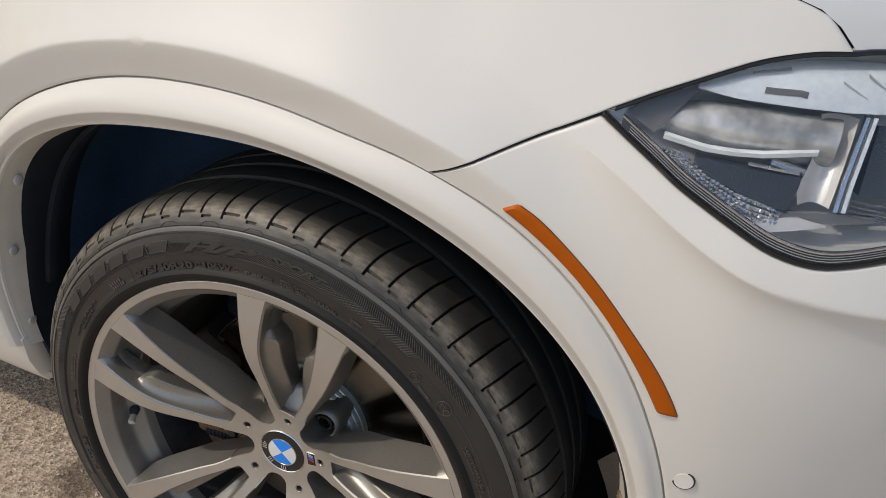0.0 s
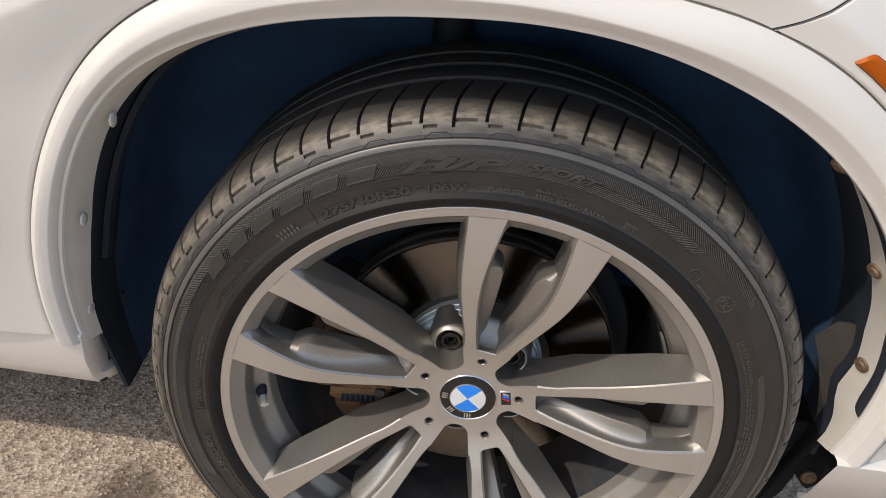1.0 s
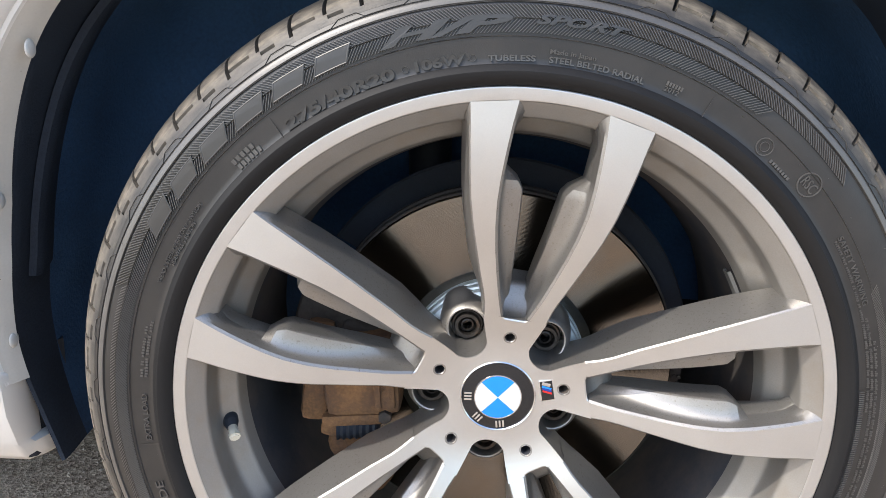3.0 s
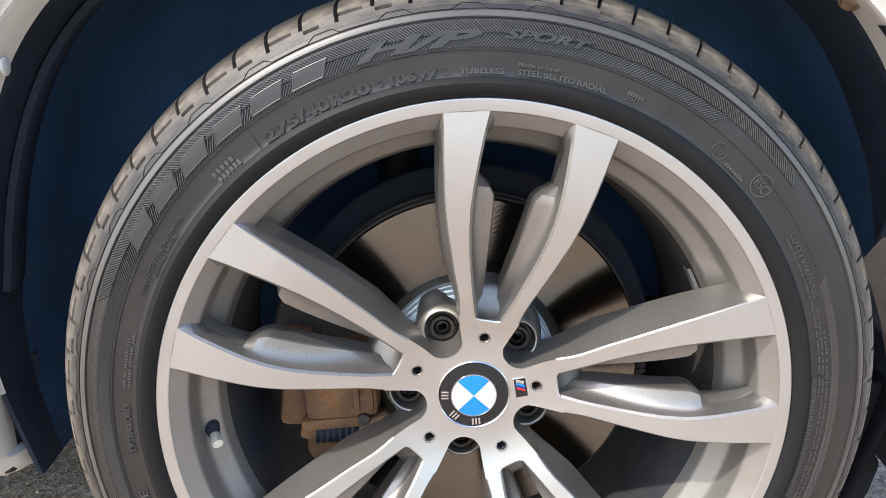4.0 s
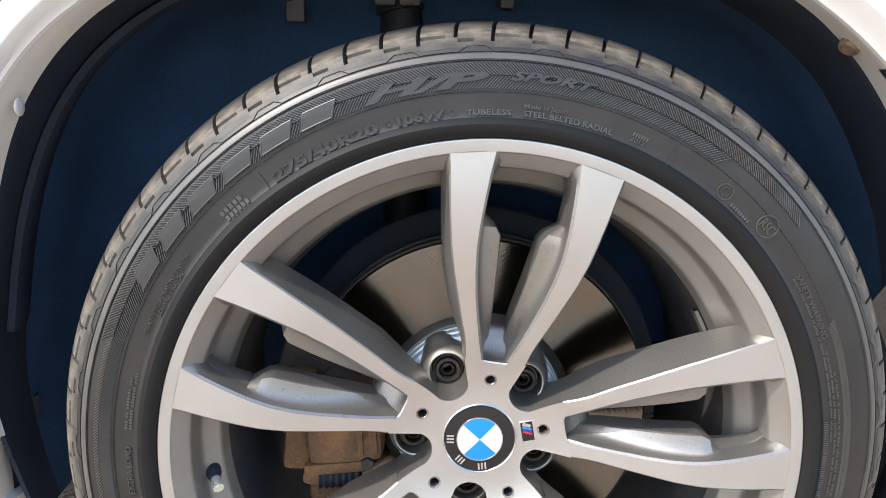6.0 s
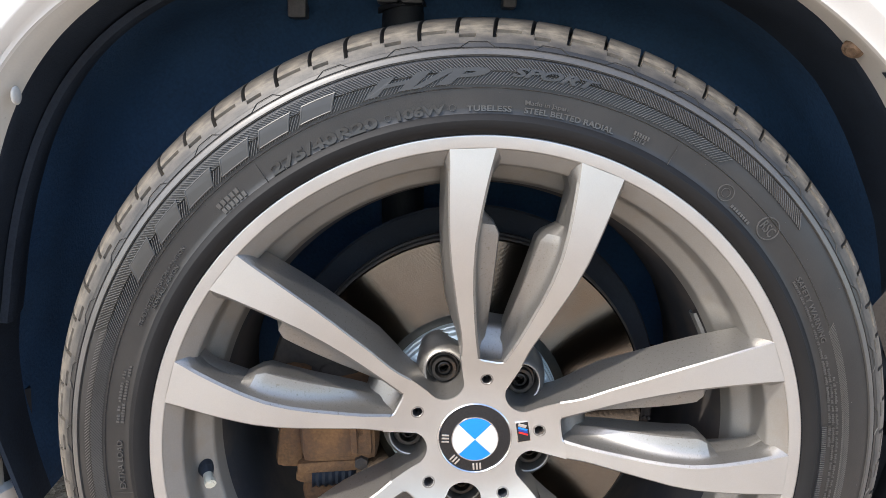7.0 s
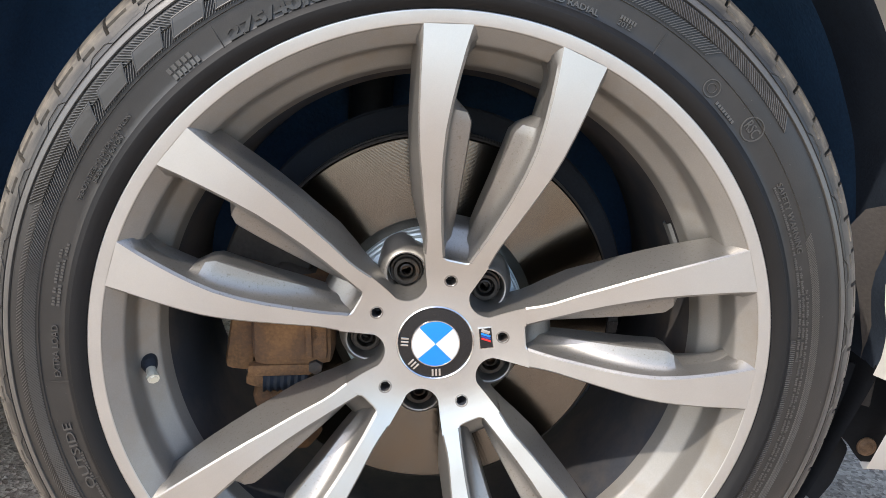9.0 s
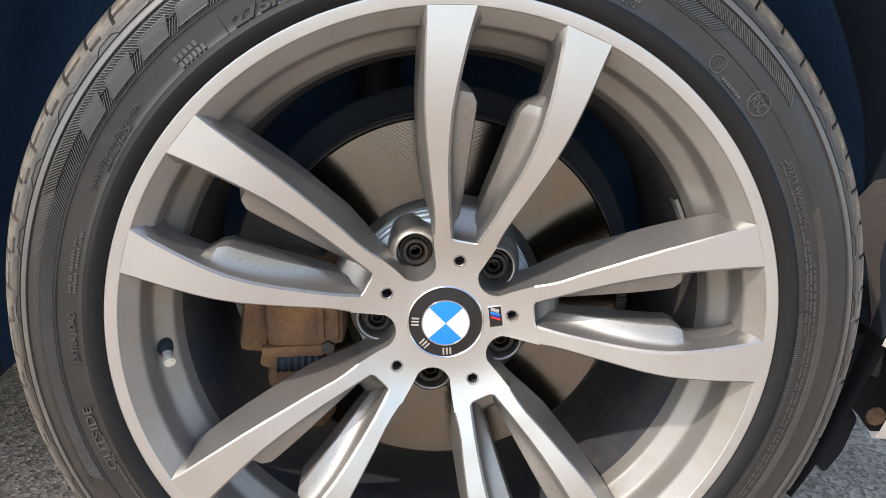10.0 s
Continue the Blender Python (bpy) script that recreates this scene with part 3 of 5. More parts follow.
lb = [[Vector(p) for p in lip_section(x)] for x in (0.4345, 0.4352, 0.437, 0.44, 0.45, 0.5, 0.55, 0.6, 0.68, 0.77)]
grid("bumper_lip", lb, PAINT, car, "white lower bumper edge")

# front door behind the fender, plain
door = [[Vector((x, side(-0.98, z) + o, z)) for z in np.linspace(0.356, 1.15, 16)] for x, o in ((-0.984, 0.004), (-0.9855, 0.0008), (-0.99, 0.0), (-1.2, 0.0), (-1.6, 0.0), (-2.1, 0.0))]
grid("front_door", door, PAINT, car, "plain white front door", back=(0, 0.004, 0))
# hood and unseen closing panels
hood_rows = []
for i in range(20):
    t = i / 19
    e = smooth_curve([(0.4795, 0.9568), (0.4670, 0.9682), (0.4545, 0.9782), (0.4350, 0.9848), (0.4005, 0.9938), (0.30, 1.0268), (0.1, 1.0918)], 20)[i]
    row = []
    for q in range(14):
        s = q / 13
        x = e.x + (0.30 * (1 - t) ** 2 + 0.25) * s
        z = e.y + 0.10 * s - 0.05 * s * s - 0.10 * s * (1 - t)
        row.append(Vector((x - 0.1 * t * s, side(e.x, e.y) + 0.004 * (q == 0) + 0.55 * s, z - 0.001 * (q == 0))))
    hood_rows.append(row)
grid("hood", hood_rows, PAINT, car, "white hood edge above the headlight")
bm = bmesh.new()
box(bm, (2.85, 1.55, 0.10), pose(-0.66, 1.15, 0.30), 0.01)
box(bm, (1.55, 0.4, 0.62), pose(-1.28, 0.36, 0.62), 0.01)
box(bm, (1.7, 1.2, 0.04), pose(-0.12, 1.0, 1.0), 0.01)
box(bm, (0.20, 0.35, 0.30), pose(0.60, 0.38, 0.44), 0.01)
part("underbody", bm, BLACK, car, "black underbody and inner structure")

# wheel housing
def liner_sheet(d0, d1, n):
    rows_ = []
    for d in np.linspace(d0, d1, n):
        rl, yl = arch(LIP, d)
        ret, deep = interp(d, RETURN), interp(d, DEPTH)
        wob = 0.0025 * math.sin(d * 0.11) + 0.0010 * math.sin(d * 0.37)
        r0, ye = rl - ret, yl + deep
        rows_.append([wheel_point(r, d, y) for r, y in ((r0 + 0.006, ye + 0.001), (r0 + 0.003, ye + 0.003), (r0 + 0.002 + 0.4 * wob, ye + 0.010), (r0 + 0.003, ye + 0.022), (r0 + 0.006, 0.15), (r0 + 0.008 + wob, 0.22),
                                                       (r0 + 0.004, 0.285), (r0 - 0.02, 0.322), (r0 - 0.10, 0.338), (0.16, 0.342), (0.02, 0.342))])
    return rows_


full = liner_sheet(-2, 195, 80)
liner = grid("wheel_liner", [r[4:] for r in full], LINER, car, "black felt wheel housing liner, tinted navy for lens flare")
grid("liner_hem", [r[:5] for r in full], HEM, liner, "black plastic liner edge")
grid("lower_liner", liner_sheet(-28, -1.5, 12), DULL_BLACK, car, "black plastic lower liner")
rows = []
for z in np.linspace(0.345, 0.236, 9):
    x = -0.457 - 0.02 * (0.345 - z)
    rows.append([Vector((x + o, y, z)) for o, y in ((-0.006, 0.104), (0.000, 0.108), (0.002, 0.125), (0.003, 0.145), (0.008, 0.150), (0.012, 0.156), (0.006, 0.166), (0.0, 0.25), (-0.01, 0.34))])
grid("lower_liner", rows, SPLASH_DARK, car, "black plastic lower liner with a moulded ridge", back=(-0.004, 0, 0))
# overlapping liner flap with a folded edge
for d0, d1, y0, y1 in ((121, 170, 0.105, 0.125),):
    rows = []
    for d in np.linspace(d0, d1, 40):
        r = arch(LIP, d)[0] - interp(d, RETURN) + 0.002
        rows.append([wheel_point(r, d, y0), wheel_point(r - 0.006, d, y0 + 0.002), wheel_point(r - 0.0075, d, y0 + 0.008), wheel_point(r - 0.006, d, y1), wheel_point(r + 0.004, d, y1 + 0.03)])
    grid("liner_flap", rows, HEM, liner, "")


def screw(name, at, axis, r, material, parent, label):
    bm = bmesh.new()
    at, axis = Vector(at), Vector(axis).normalized()
    rod(bm, at - axis * 0.001, at + axis * 0.0015, r, r * 0.96, 22)
    rod(bm, at + axis * 0.0015, at + axis * 0.0035, r * 0.72, r * 0.5, 22)
    return part(name, bm, material, parent, label)


for p in ((-0.372, 0.034, 0.639), (-0.424, 0.051, 0.514), (-0.447, 0.078, 0.376)):
    inward = Vector((-p[0], 0, HUB_Z + 0.1 - p[2])).normalized()
    bm = bmesh.new()
    bmesh.ops.create_icosphere(bm, subdivisions=3, radius=0.0070, matrix=Matrix.Translation(Vector(p) + inward * 0.0006) @ Matrix.Diagonal((0.35, 1, 1.05, 1)))
    part("push_clip", bm, PAINT_IN, flare, "white plastic push clip")
def on_return(d, u, lift=0.0):
    """A point on the flare's return at an angle, u of the way in."""
    rl, yl = arch(LIP, d)
    return wheel_point(rl - u * interp(d, RETURN) - lift, d, yl + u * interp(d, DEPTH))


for d, u in ((15.2, 0.75), (32.5, 0.8), (50.5, 0.7)):
    way = wheel_point(-1, d, 0) - wheel_point(0, d, 0)
    screw("trim_screw", on_return(d, u, 0.0012), way + Vector((0, -0.45, 0)), 0.0088, SCREW, flare, "rusty trim screw")
slot_rows = []
for d in np.linspace(6.5, 47, 60):
    rl, yl = arch(LIP, d)
    ret, deep = interp(d, RETURN), interp(d, DEPTH)
    wide = 0.24 * min(1.0, ((d - 6.45) / 1.6) ** 0.5)
    slot_rows.append([wheel_point(rl - u * ret - 0.0006, d, yl + u * deep - 0.0012 + 0.002 * (q in (0, 3))) for q, u in enumerate((0.04, 0.08, 0.08 + wide * 0.5, 0.08 + wide))])
grid("trim_slot", slot_rows, BLACK, flare, "dark slot in the trim return", back=(0.001, 0.003, 0))

# splash shield and deflector flap ahead of the wheel
sp = [[Vector(p) for p in row] for row in (
    ((0.392, 0.104, 0.486), (0.400, 0.098, 0.490), (0.408, 0.090, 0.494)), ((0.378, 0.108, 0.462), (0.396, 0.100, 0.464), (0.413, 0.090, 0.466)),
    ((0.394, 0.108, 0.432), (0.408, 0.100, 0.432), (0.420, 0.092, 0.432)), ((0.408, 0.108, 0.40), (0.418, 0.102, 0.40), (0.428, 0.094, 0.40)),
    ((0.424, 0.108, 0.35), (0.430, 0.104, 0.35), (0.436, 0.098, 0.35)), ((0.428, 0.108, 0.29), (0.434, 0.104, 0.29), (0.440, 0.100, 0.29)))]
grid("splash_shield", sp, SPLASH, car, "dusty brown-grey splash shield", back=(0.004, 0.004, 0))


def plate(name, outline, y, thick, material, parent, label, lean=0.0):
    """A thin moulded plate from an outline in (x, z), with rounded corners."""
    pts = []
    n = len(outline)
    for i in range(n):
        a, p, c = Vector(outline[i - 1]), Vector(outline[i]), Vector(outline[(i + 1) % n])
        for t in (0.28, 0.14, 0.0, -0.14, -0.28):
            pts.append(p.lerp(a, t) * 1.0 if t > 0 else p.lerp(c, -t))
        q = len(pts) - 5
        pts[q + 2] = (pts[q + 1] + pts[q + 3]) / 2 * 0.6 + p * 0.4
    bm = bmesh.new()
    front = [bm.verts.new((p.x, y + lean * (p.x - 0.4), p.y)) for p in pts]
    rearw = [bm.verts.new((p.x, y + lean * (p.x - 0.4) + thick, p.y)) for p in pts]
    bm.faces.new(front)
    bm.faces.new(list(reversed(rearw)))
    for i in range(len(pts)):
        k = (i + 1) % len(pts)
        bm.faces.new((front[i], rearw[i], rearw[k], front[k]))
    return part(name, bm, material, parent, label)


plate("air_deflector", ((0.402, 0.272), (0.420, 0.262), (0.446, 0.232), (0.438, 0.192), (0.424, 0.166), (0.398, 0.186)), 0.122, 0.006, DULL_BLACK, car, "black rubber air deflector flap")
upper = plate("lower_liner_panel", ((0.400, 0.330), (0.408, 0.266), (0.438, 0.242), (0.452, 0.226), (0.462, 0.218), (0.484, 0.244), (0.484, 0.330)), 0.112, 0.004, DULL_BLACK, car, "black lower wheel liner panel")
screw("panel_screw", (0.456, 0.1105, 0.241), (-0.1, -1, 0.05), 0.010, SCREW, upper, "rusty screw")

# side marker and parking sensor
def skin(x, z):
    """y of the painted panel itself, drawn to the arch's seam near it."""
    d = math.degrees(math.atan2(z - HUB_Z, x))
    r, ys = arch(SEAM, d)
    p = wheel_point(r + 0.0008, d, 0)
    dist = max(0.0, math.hypot(x - p.x, z - p.z))
    return side(x, z) + (ys - side(p.x, p.z)) * math.exp(-(dist / 0.07) ** 1.3)


am_lo = smooth_curve([(0.2405, 0.795), (0.263, 0.783), (0.290, 0.7655), (0.3185, 0.7435), (0.350, 0.7135), (0.379, 0.680), (0.400, 0.652), (0.4185, 0.6235)], 60)
am_hi = smooth_curve([(0.254, 0.8035), (0.277, 0.7915), (0.3055, 0.7705), (0.3365, 0.7445), (0.371, 0.710), (0.4035, 0.6745), (0.4245, 0.646), (0.437, 0.6245)], 60)
am_rows = []
for i, (a, b) in enumerate(zip(am_lo, am_hi)):
    row = []
    for t, h in ((0.0, -0.002), (0.02, 0.0012), (0.10, 0.0024), (0.3, 0.0028), (0.5, 0.0030), (0.7, 0.0028), (0.9, 0.0024), (0.98, 0.0012), (1.0, -0.002)):
        p = a.lerp(b, t)
        row.append(Vector((p.x, skin(p.x, p.y) - (h if 0 < i < 59 else -0.002), p.y)))
    am_rows.append(row)
marker = grid("side_marker", am_rows, AMBER, car, "orange side marker reflector")
bed = [[Vector((q.x, skin(q.x, q.y) - 0.0004, q.y)) for q in (a.lerp(b, -0.018), a.lerp(b, 1.018))] for a, b in list(zip(am_lo, am_hi))[1:-1]]
grid("marker_gap", bed, BLACK, marker, "", back=(0, 0.002, 0))
sx, sz = 0.4605, 0.550
bm = bmesh.new()
rod(bm, (sx, skin(sx, sz) + 0.004, sz), (sx + 0.0004, skin(sx, sz) - 0.0016, sz), 0.0098, 0.0092, 32)
sensor = part("parking_sensor", bm, PAINT, car, "round white parking sensor")
bm = bmesh.new()
rod(bm, (sx, skin(sx, sz) + 0.004, sz), (sx + 0.0003, skin(sx, sz) - 0.0006, sz), 0.0112, 0.0110, 32)
part("sensor_ring", bm, BLACK, sensor, "dark gap ring")

hs = smooth_curve([(0.4800, 0.9550), (0.4770, 0.9580), (0.4665, 0.9678), (0.4542, 0.9778), (0.4348, 0.9844), (0.4005, 0.9935), (0.30, 1.0265), (0.1, 1.0915)], 50)
grid("hood_seal", [[Vector((p.x + o, side(p.x, p.y) + 0.018, p.y + o)) for o in (-0.004, 0.001)] for p in hs], BLACK, car, "", back=(0, 0.004, 0))

# ---- headlight ----
LAMP_T = [(0.304, 0.8835), (0.336, 0.9010), (0.355, 0.9105), (0.394, 0.9295), (0.413, 0.9380), (0.433, 0.9445), (0.454, 0.9495), (0.478, 0.9525), (0.52, 0.958), (0.70, 0.968)]
LAMP_B = [(0.304, 0.8820), (0.323, 0.8712), (0.35, 0.8562), (0.377, 0.8407), (0.403, 0.8285), (0.43, 0.8165), (0.456, 0.8057), (0.48, 0.7995), (0.502, 0.7975), (0.524, 0.8002), (0.56, 0.8082), (0.70, 0.840)]
LAMP_GLOW = mat("bright_reflector", (0.66, 0.67, 0.68), 0.08, 0.95, 0.08, 60, 700)
BROW = mat("brow_plastic", (0.58, 0.63, 0.67), 0.14, 0.25, 0.12, 30, 200)
LAMP_SHADE = mat("lamp_shade_grey", (0.10, 0.102, 0.105), 0.35, 0.1, 0.1, 40, 600)


def lamp_patch(offset):
    top, bot = smooth_curve(LAMP_T, 48), smooth_curve(LAMP_B, 48)
    return [[Vector((p.x, side(p.x, p.y) + offset, p.y)) for p in (a.lerp(b, q / 14) for q in range(15))] for a, b in zip(top, bot)]


def lamp_at(x, z, d):
    return Vector((x, side(x, z) + d, z))


def lamp_strip(name, edge, steps, material, label=""):
    """A thin moulding along an edge of the lamp; steps: (height above the edge, depth)."""
    return grid(name, [[p + Vector((0, d, h)) for h, d in steps] for p in edge], material, headlight, label, back=(0, 0.003, 0))


housing = []
for i, row in enumerate(lamp_patch(0.0)):
    dip = 0.050 * min(1, i / 9)
    housing.append([row[0] + Vector((0, 0.003, 0))] + [p + Vector((0.010 * min(1, i / 9), 0.006 + dip * min(1, 1.8 * math.sin(math.pi * (q + 0.4) / 14.8)), 0)) for q, p in enumerate(row)] + [row[-1] + Vector((0, 0.003, 0))])
headlight = grid("headlight", housing, LAMP_GREY, car, "clear headlight with grey reflectors and a thin black rim", back=(0, 0.004, 0))
lens = grid("headlight_lens", lamp_patch(0.0005), GLASS, headlight, "clear plastic lens", back=(0, 0.002, 0))
lens.visible_shadow = False
bot = [r[-1] for r in lamp_patch(0.0)]
top = [r[0] for r in lamp_patch(0.0)]
lamp_strip("headlight_rim", bot, ((-0.0022, 0.004), (-0.0014, 0.0005), (0.0004, -0.0008), (0.0026, -0.0004), (0.0034, 0.0035)), GLOSS_BLACK, "black lamp rim")
lamp_strip("headlight_rim", top[1:], ((0.0022, 0.004), (0.0014, 0.0005), (-0.0004, -0.0006), (-0.0016, -0.0002), (-0.0022, 0.0035)), GLOSS_BLACK, "black lamp rim")
lamp_strip("rim_bed", bot[2:], ((0.0030, 0.0040), (0.0100, 0.0065)), LAMP_DARK, "dark inner rim")
for h, d in ((0.0046, 0.0036), (0.0066, 0.0042), (0.0086, 0.0048)):
    lamp_strip("rim_line", bot[3:], ((h - 0.0005, d + 0.002), (h, d), (h + 0.0005, d + 0.002)), LAMP_GREY, "fine moulded line")
lamp_strip("chrome_strip", bot[2:], ((0.0102, 0.007), (0.0106, 0.0052), (0.0120, 0.0052), (0.0124, 0.007)), LAMP_GLOW, "thin chrome strip")

# bright brow along the top, with a slot in it
rows = []
for i in range(28):
    t = i / 27
    x = 0.370 + 0.29 * t
    z1 = interp(x, ((0.37, 0.9145), (0.394, 0.926), (0.413, 0.932), (0.433, 0.936), (0.454, 0.9385), (0.478, 0.9405), (0.66, 0.950)))
    z0 = interp(x, ((0.37, 0.911), (0.40, 0.908), (0.445, 0.9082), (0.49, 0.909), (0.52, 0.911), (0.66, 0.920)))
    rows.append([lamp_at(x, z1 + 0.004, 0.018), lamp_at(x, z1, 0.0095), lamp_at(x, z1 * 0.7 + z0 * 0.3, 0.0075), lamp_at(x, z0 * 0.7 + z1 * 0.3, 0.0065), lamp_at(x, z0, 0.0085), lamp_at(x, z0 - 0.002, 0.024)])
grid("lamp_brow", rows, BROW, headlight, "bright pale brow bar", back=(0, 0.003, 0))
rows = [[lamp_at(x, z + o, 0.0062) for o in (0.0024, -0.0024)] for x, z in ((0.421, 0.9178), (0.430, 0.9180), (0.440, 0.9186), (0.449, 0.9190), (0.4545, 0.9182))]
grid("brow_slot", rows, LAMP_SHADE, headlight, "dark slot in the brow", back=(0, 0.003, 0))
for x0, z0, x1, z1 in ((0.408, 0.928, 0.436, 0.935), (0.478, 0.931, 0.500, 0.921), (0.496, 0.938, 0.522, 0.924)):
    rows = [[lamp_at(x0 + (x1 - x0) * t, z0 + (z1 - z0) * t + o, d) for o, d in ((-0.0012, 0.009), (0, 0.0055), (0.0012, 0.009))] for t in np.linspace(0, 1, 6)]
    grid("brow_ridge", rows, LAMP_GLOW, headlight, "fine bright ridge", back=(0, 0.002, 0))
# dark upper corner behind the tip
rows = [[lamp_at(x, z, 0.0135) for z in np.linspace(za, zb, 5)] for x, za, zb in ((0.322, 0.884, 0.8855), (0.330, 0.8805, 0.8945), (0.338, 0.8765, 0.8990), (0.346, 0.8725, 0.9030), (0.353, 0.880, 0.9065), (0.360, 0.892, 0.9095), (0.372, 0.9085, 0.9140))]
grid("corner_cover", rows, LAMP_SHADE, headlight, "dark grey corner cover", back=(0, 0.004, 0))
# drum shaped reflector
rows = []
for i in range(24):
    t = i / 23
    x = 0.349 + 0.140 * t
    rr = 0.0215 * (1 - 0.45 * (1 - min(1, t * 2.2)) ** 2)
    zc = 0.881 - 0.002 * t
    rows.append([Vector((x, side(x, zc) + 0.034 - rr * 1.05 * math.cos(a), zc + rr * math.sin(a))) for a in np.linspace(-1.5, 1.5, 24)])
DRUM = mat("drum_grey", (0.46, 0.465, 0.46), 0.24, 0.5, 0.5, 22, 60, spread=(0.4, 0.6))
grid("reflector_drum", rows, DRUM, headlight, "grey reflector drum", back=(0, 0.003, 0))
rows = []
for i in range(24):
    t = i / 23
    x = 0.3545 + 0.121 * t
    z = interp(x, ((0.3545, 0.8725), (0.389, 0.868), (0.412, 0.8682), (0.434, 0.870), (0.476, 0.877)))
    rows.append([lamp_at(x, z, 0.0085 + o) + Vector((0, 0, h)) for h, o in ((0.0026, 0.004), (0.0018, 0.0), (-0.0018, 0.0), (-0.0026, 0.004))])
grid("chrome_band", rows, BROW, headlight, "bright white light guide", back=(0, 0.003, 0))
rows = [[lamp_at(x, z, 0.0095) for z in np.linspace(za, zb, 4)] for x, za, zb in ((0.383, 0.8585, 0.8615), (0.405, 0.8470, 0.8600), (0.43, 0.8395, 0.8590), (0.452, 0.8345, 0.8585), (0.4645, 0.8315, 0.8585), (0.4685, 0.851, 0.8585))]
grid("dark_cover", rows, LAMP_DARK, headlight, "dark cover", back=(0, 0.012, 0))
for (x0, za, x1, zb, h) in ((0.4250, 0.862, 0.466, 0.8600, 0.0016), (0.442, 0.8668, 0.470, 0.8618, 0.0022)):
    rows = [[lamp_at(x0 + (x1 - x0) * t, za + (zb - za) * t + o, d) for o, d in ((-h, 0.011), (0, 0.0085), (h, 0.011))] for t in np.linspace(0, 1, 6)]
    grid("bright_edge", rows, LAMP_GLOW, headlight, "bright edge", back=(0, 0.002, 0))
# pale bowl beside the upright frame
rows = [[lamp_at(x, z, 0.016 + 0.012 * math.sin(math.pi * q / 7)) for q, x in enumerate(np.linspace(xa, xb, 8))] for z, xa, xb in ((0.904, 0.470, 0.500), (0.885, 0.474, 0.500), (0.865, 0.472, 0.499), (0.848, 0.468, 0.498), (0.836, 0.472, 0.497))]
grid("side_bowl", rows, LAMP_GREY, headlight, "pale reflector bowl", back=(0, 0.003, 0))
for o0, wd, m_ in ((0.0, 0.0022, LAMP_GLOW), (0.0062, 0.0022, BROW), (0.0032, 0.0009, LAMP_SHADE)):
    rows = [[lamp_at(interp(t, ((0, 0.5015), (0.3, 0.502), (1, 0.5055))) + o0 + o, 0.8365 + 0.071 * t, d) for o, d in ((-wd, 0.016), (-wd * 0.8, 0.0085), (wd * 0.8, 0.0085), (wd, 0.016))] for t in np.linspace(0, 1, 10)]
    grid("lamp_frame", rows, m_, headlight, "bright upright frame", back=(0, 0.003, 0))
rows = [[lamp_at(x, z, d) for x, d in ((0.5135, 0.026), (0.517, 0.016), (0.56, 0.016), (0.62, 0.03))] for z in np.linspace(0.848, 0.900, 8)]
grid("inner_cover", rows, LAMP_DARK, headlight, "dark inner cover", back=(0, 0.004, 0))
for k in range(4):
    rows = [[lamp_at(0.513 + 0.06 * t, 0.8445 - 0.0035 * k - 0.006 * t + o, d) for o, d in ((-0.0007, 0.013), (0, 0.011), (0.0007, 0.013))] for t in np.linspace(0, 1, 6)]
    grid("lower_line", rows, LAMP_GLOW, headlight, "fine bright line", back=(0, 0.002, 0))
# faceted strip of small prisms along the lower edge
verts, faces = [], []
rng = random.Random(9)
for i in range(26):
    for j in range(4):
        x = 0.358 + 0.0040 * i
        za = interp(x, ((0.358, 0.8620), (0.372, 0.852), (0.40, 0.836), (0.421, 0.826), (0.437, 0.821), (0.466, 0.822)))
        zb = interp(x, ((0.358, 0.8640), (0.373, 0.863), (0.395, 0.850), (0.421, 0.841), (0.445, 0.836), (0.466, 0.830)))
        s = (zb - za) / 4
        c, o = lamp_at(x, za + s * (j + 0.5), 0.010), len(verts)
        verts += [c + Vector(v) for v in ((-0.0019, 0, -0.48 * s), (0.0019, 0, -0.52 * s), (0.0019, 0, 0.44 * s), (-0.0019, 0, 0.48 * s), (rng.uniform(-0.001, 0.001), -0.0026, rng.uniform(-0.2, 0.2) * s))]
        faces += [(o, o + 1, o + 4), (o + 1, o + 2, o + 4), (o + 2, o + 3, o + 4), (o + 3, o, o + 4), (o, o + 3, o + 2, o + 1)]
mesh_object("prism_strip", verts, faces, LAMP_GLOW, headlight, "faceted reflector strip", smooth=False)
rows = [[lamp_at(x, z, 0.009) for z in np.linspace(za, zb, 4)] for x, za, zb in ((0.437, 0.8195, 0.8215), (0.452, 0.8155, 0.8255), (0.475, 0.8195, 0.8288), (0.487, 0.8222, 0.8268), (0.498, 0.8245, 0.8252))]
grid("lower_facet", rows, LAMP_GREY, headlight, "pale facet", back=(0, 0.004, 0))
rows = [[lamp_at(x, z, 0.0115) for z in np.linspace(za, zb, 3)] for x, za, zb in ((0.455, 0.8265, 0.8315), (0.48, 0.8265, 0.8330), (0.505, 0.826, 0.8345), (0.535, 0.830, 0.834))]
grid("lower_cover", rows, LAMP_SHADE, headlight, "dark lower cover", back=(0, 0.004, 0))

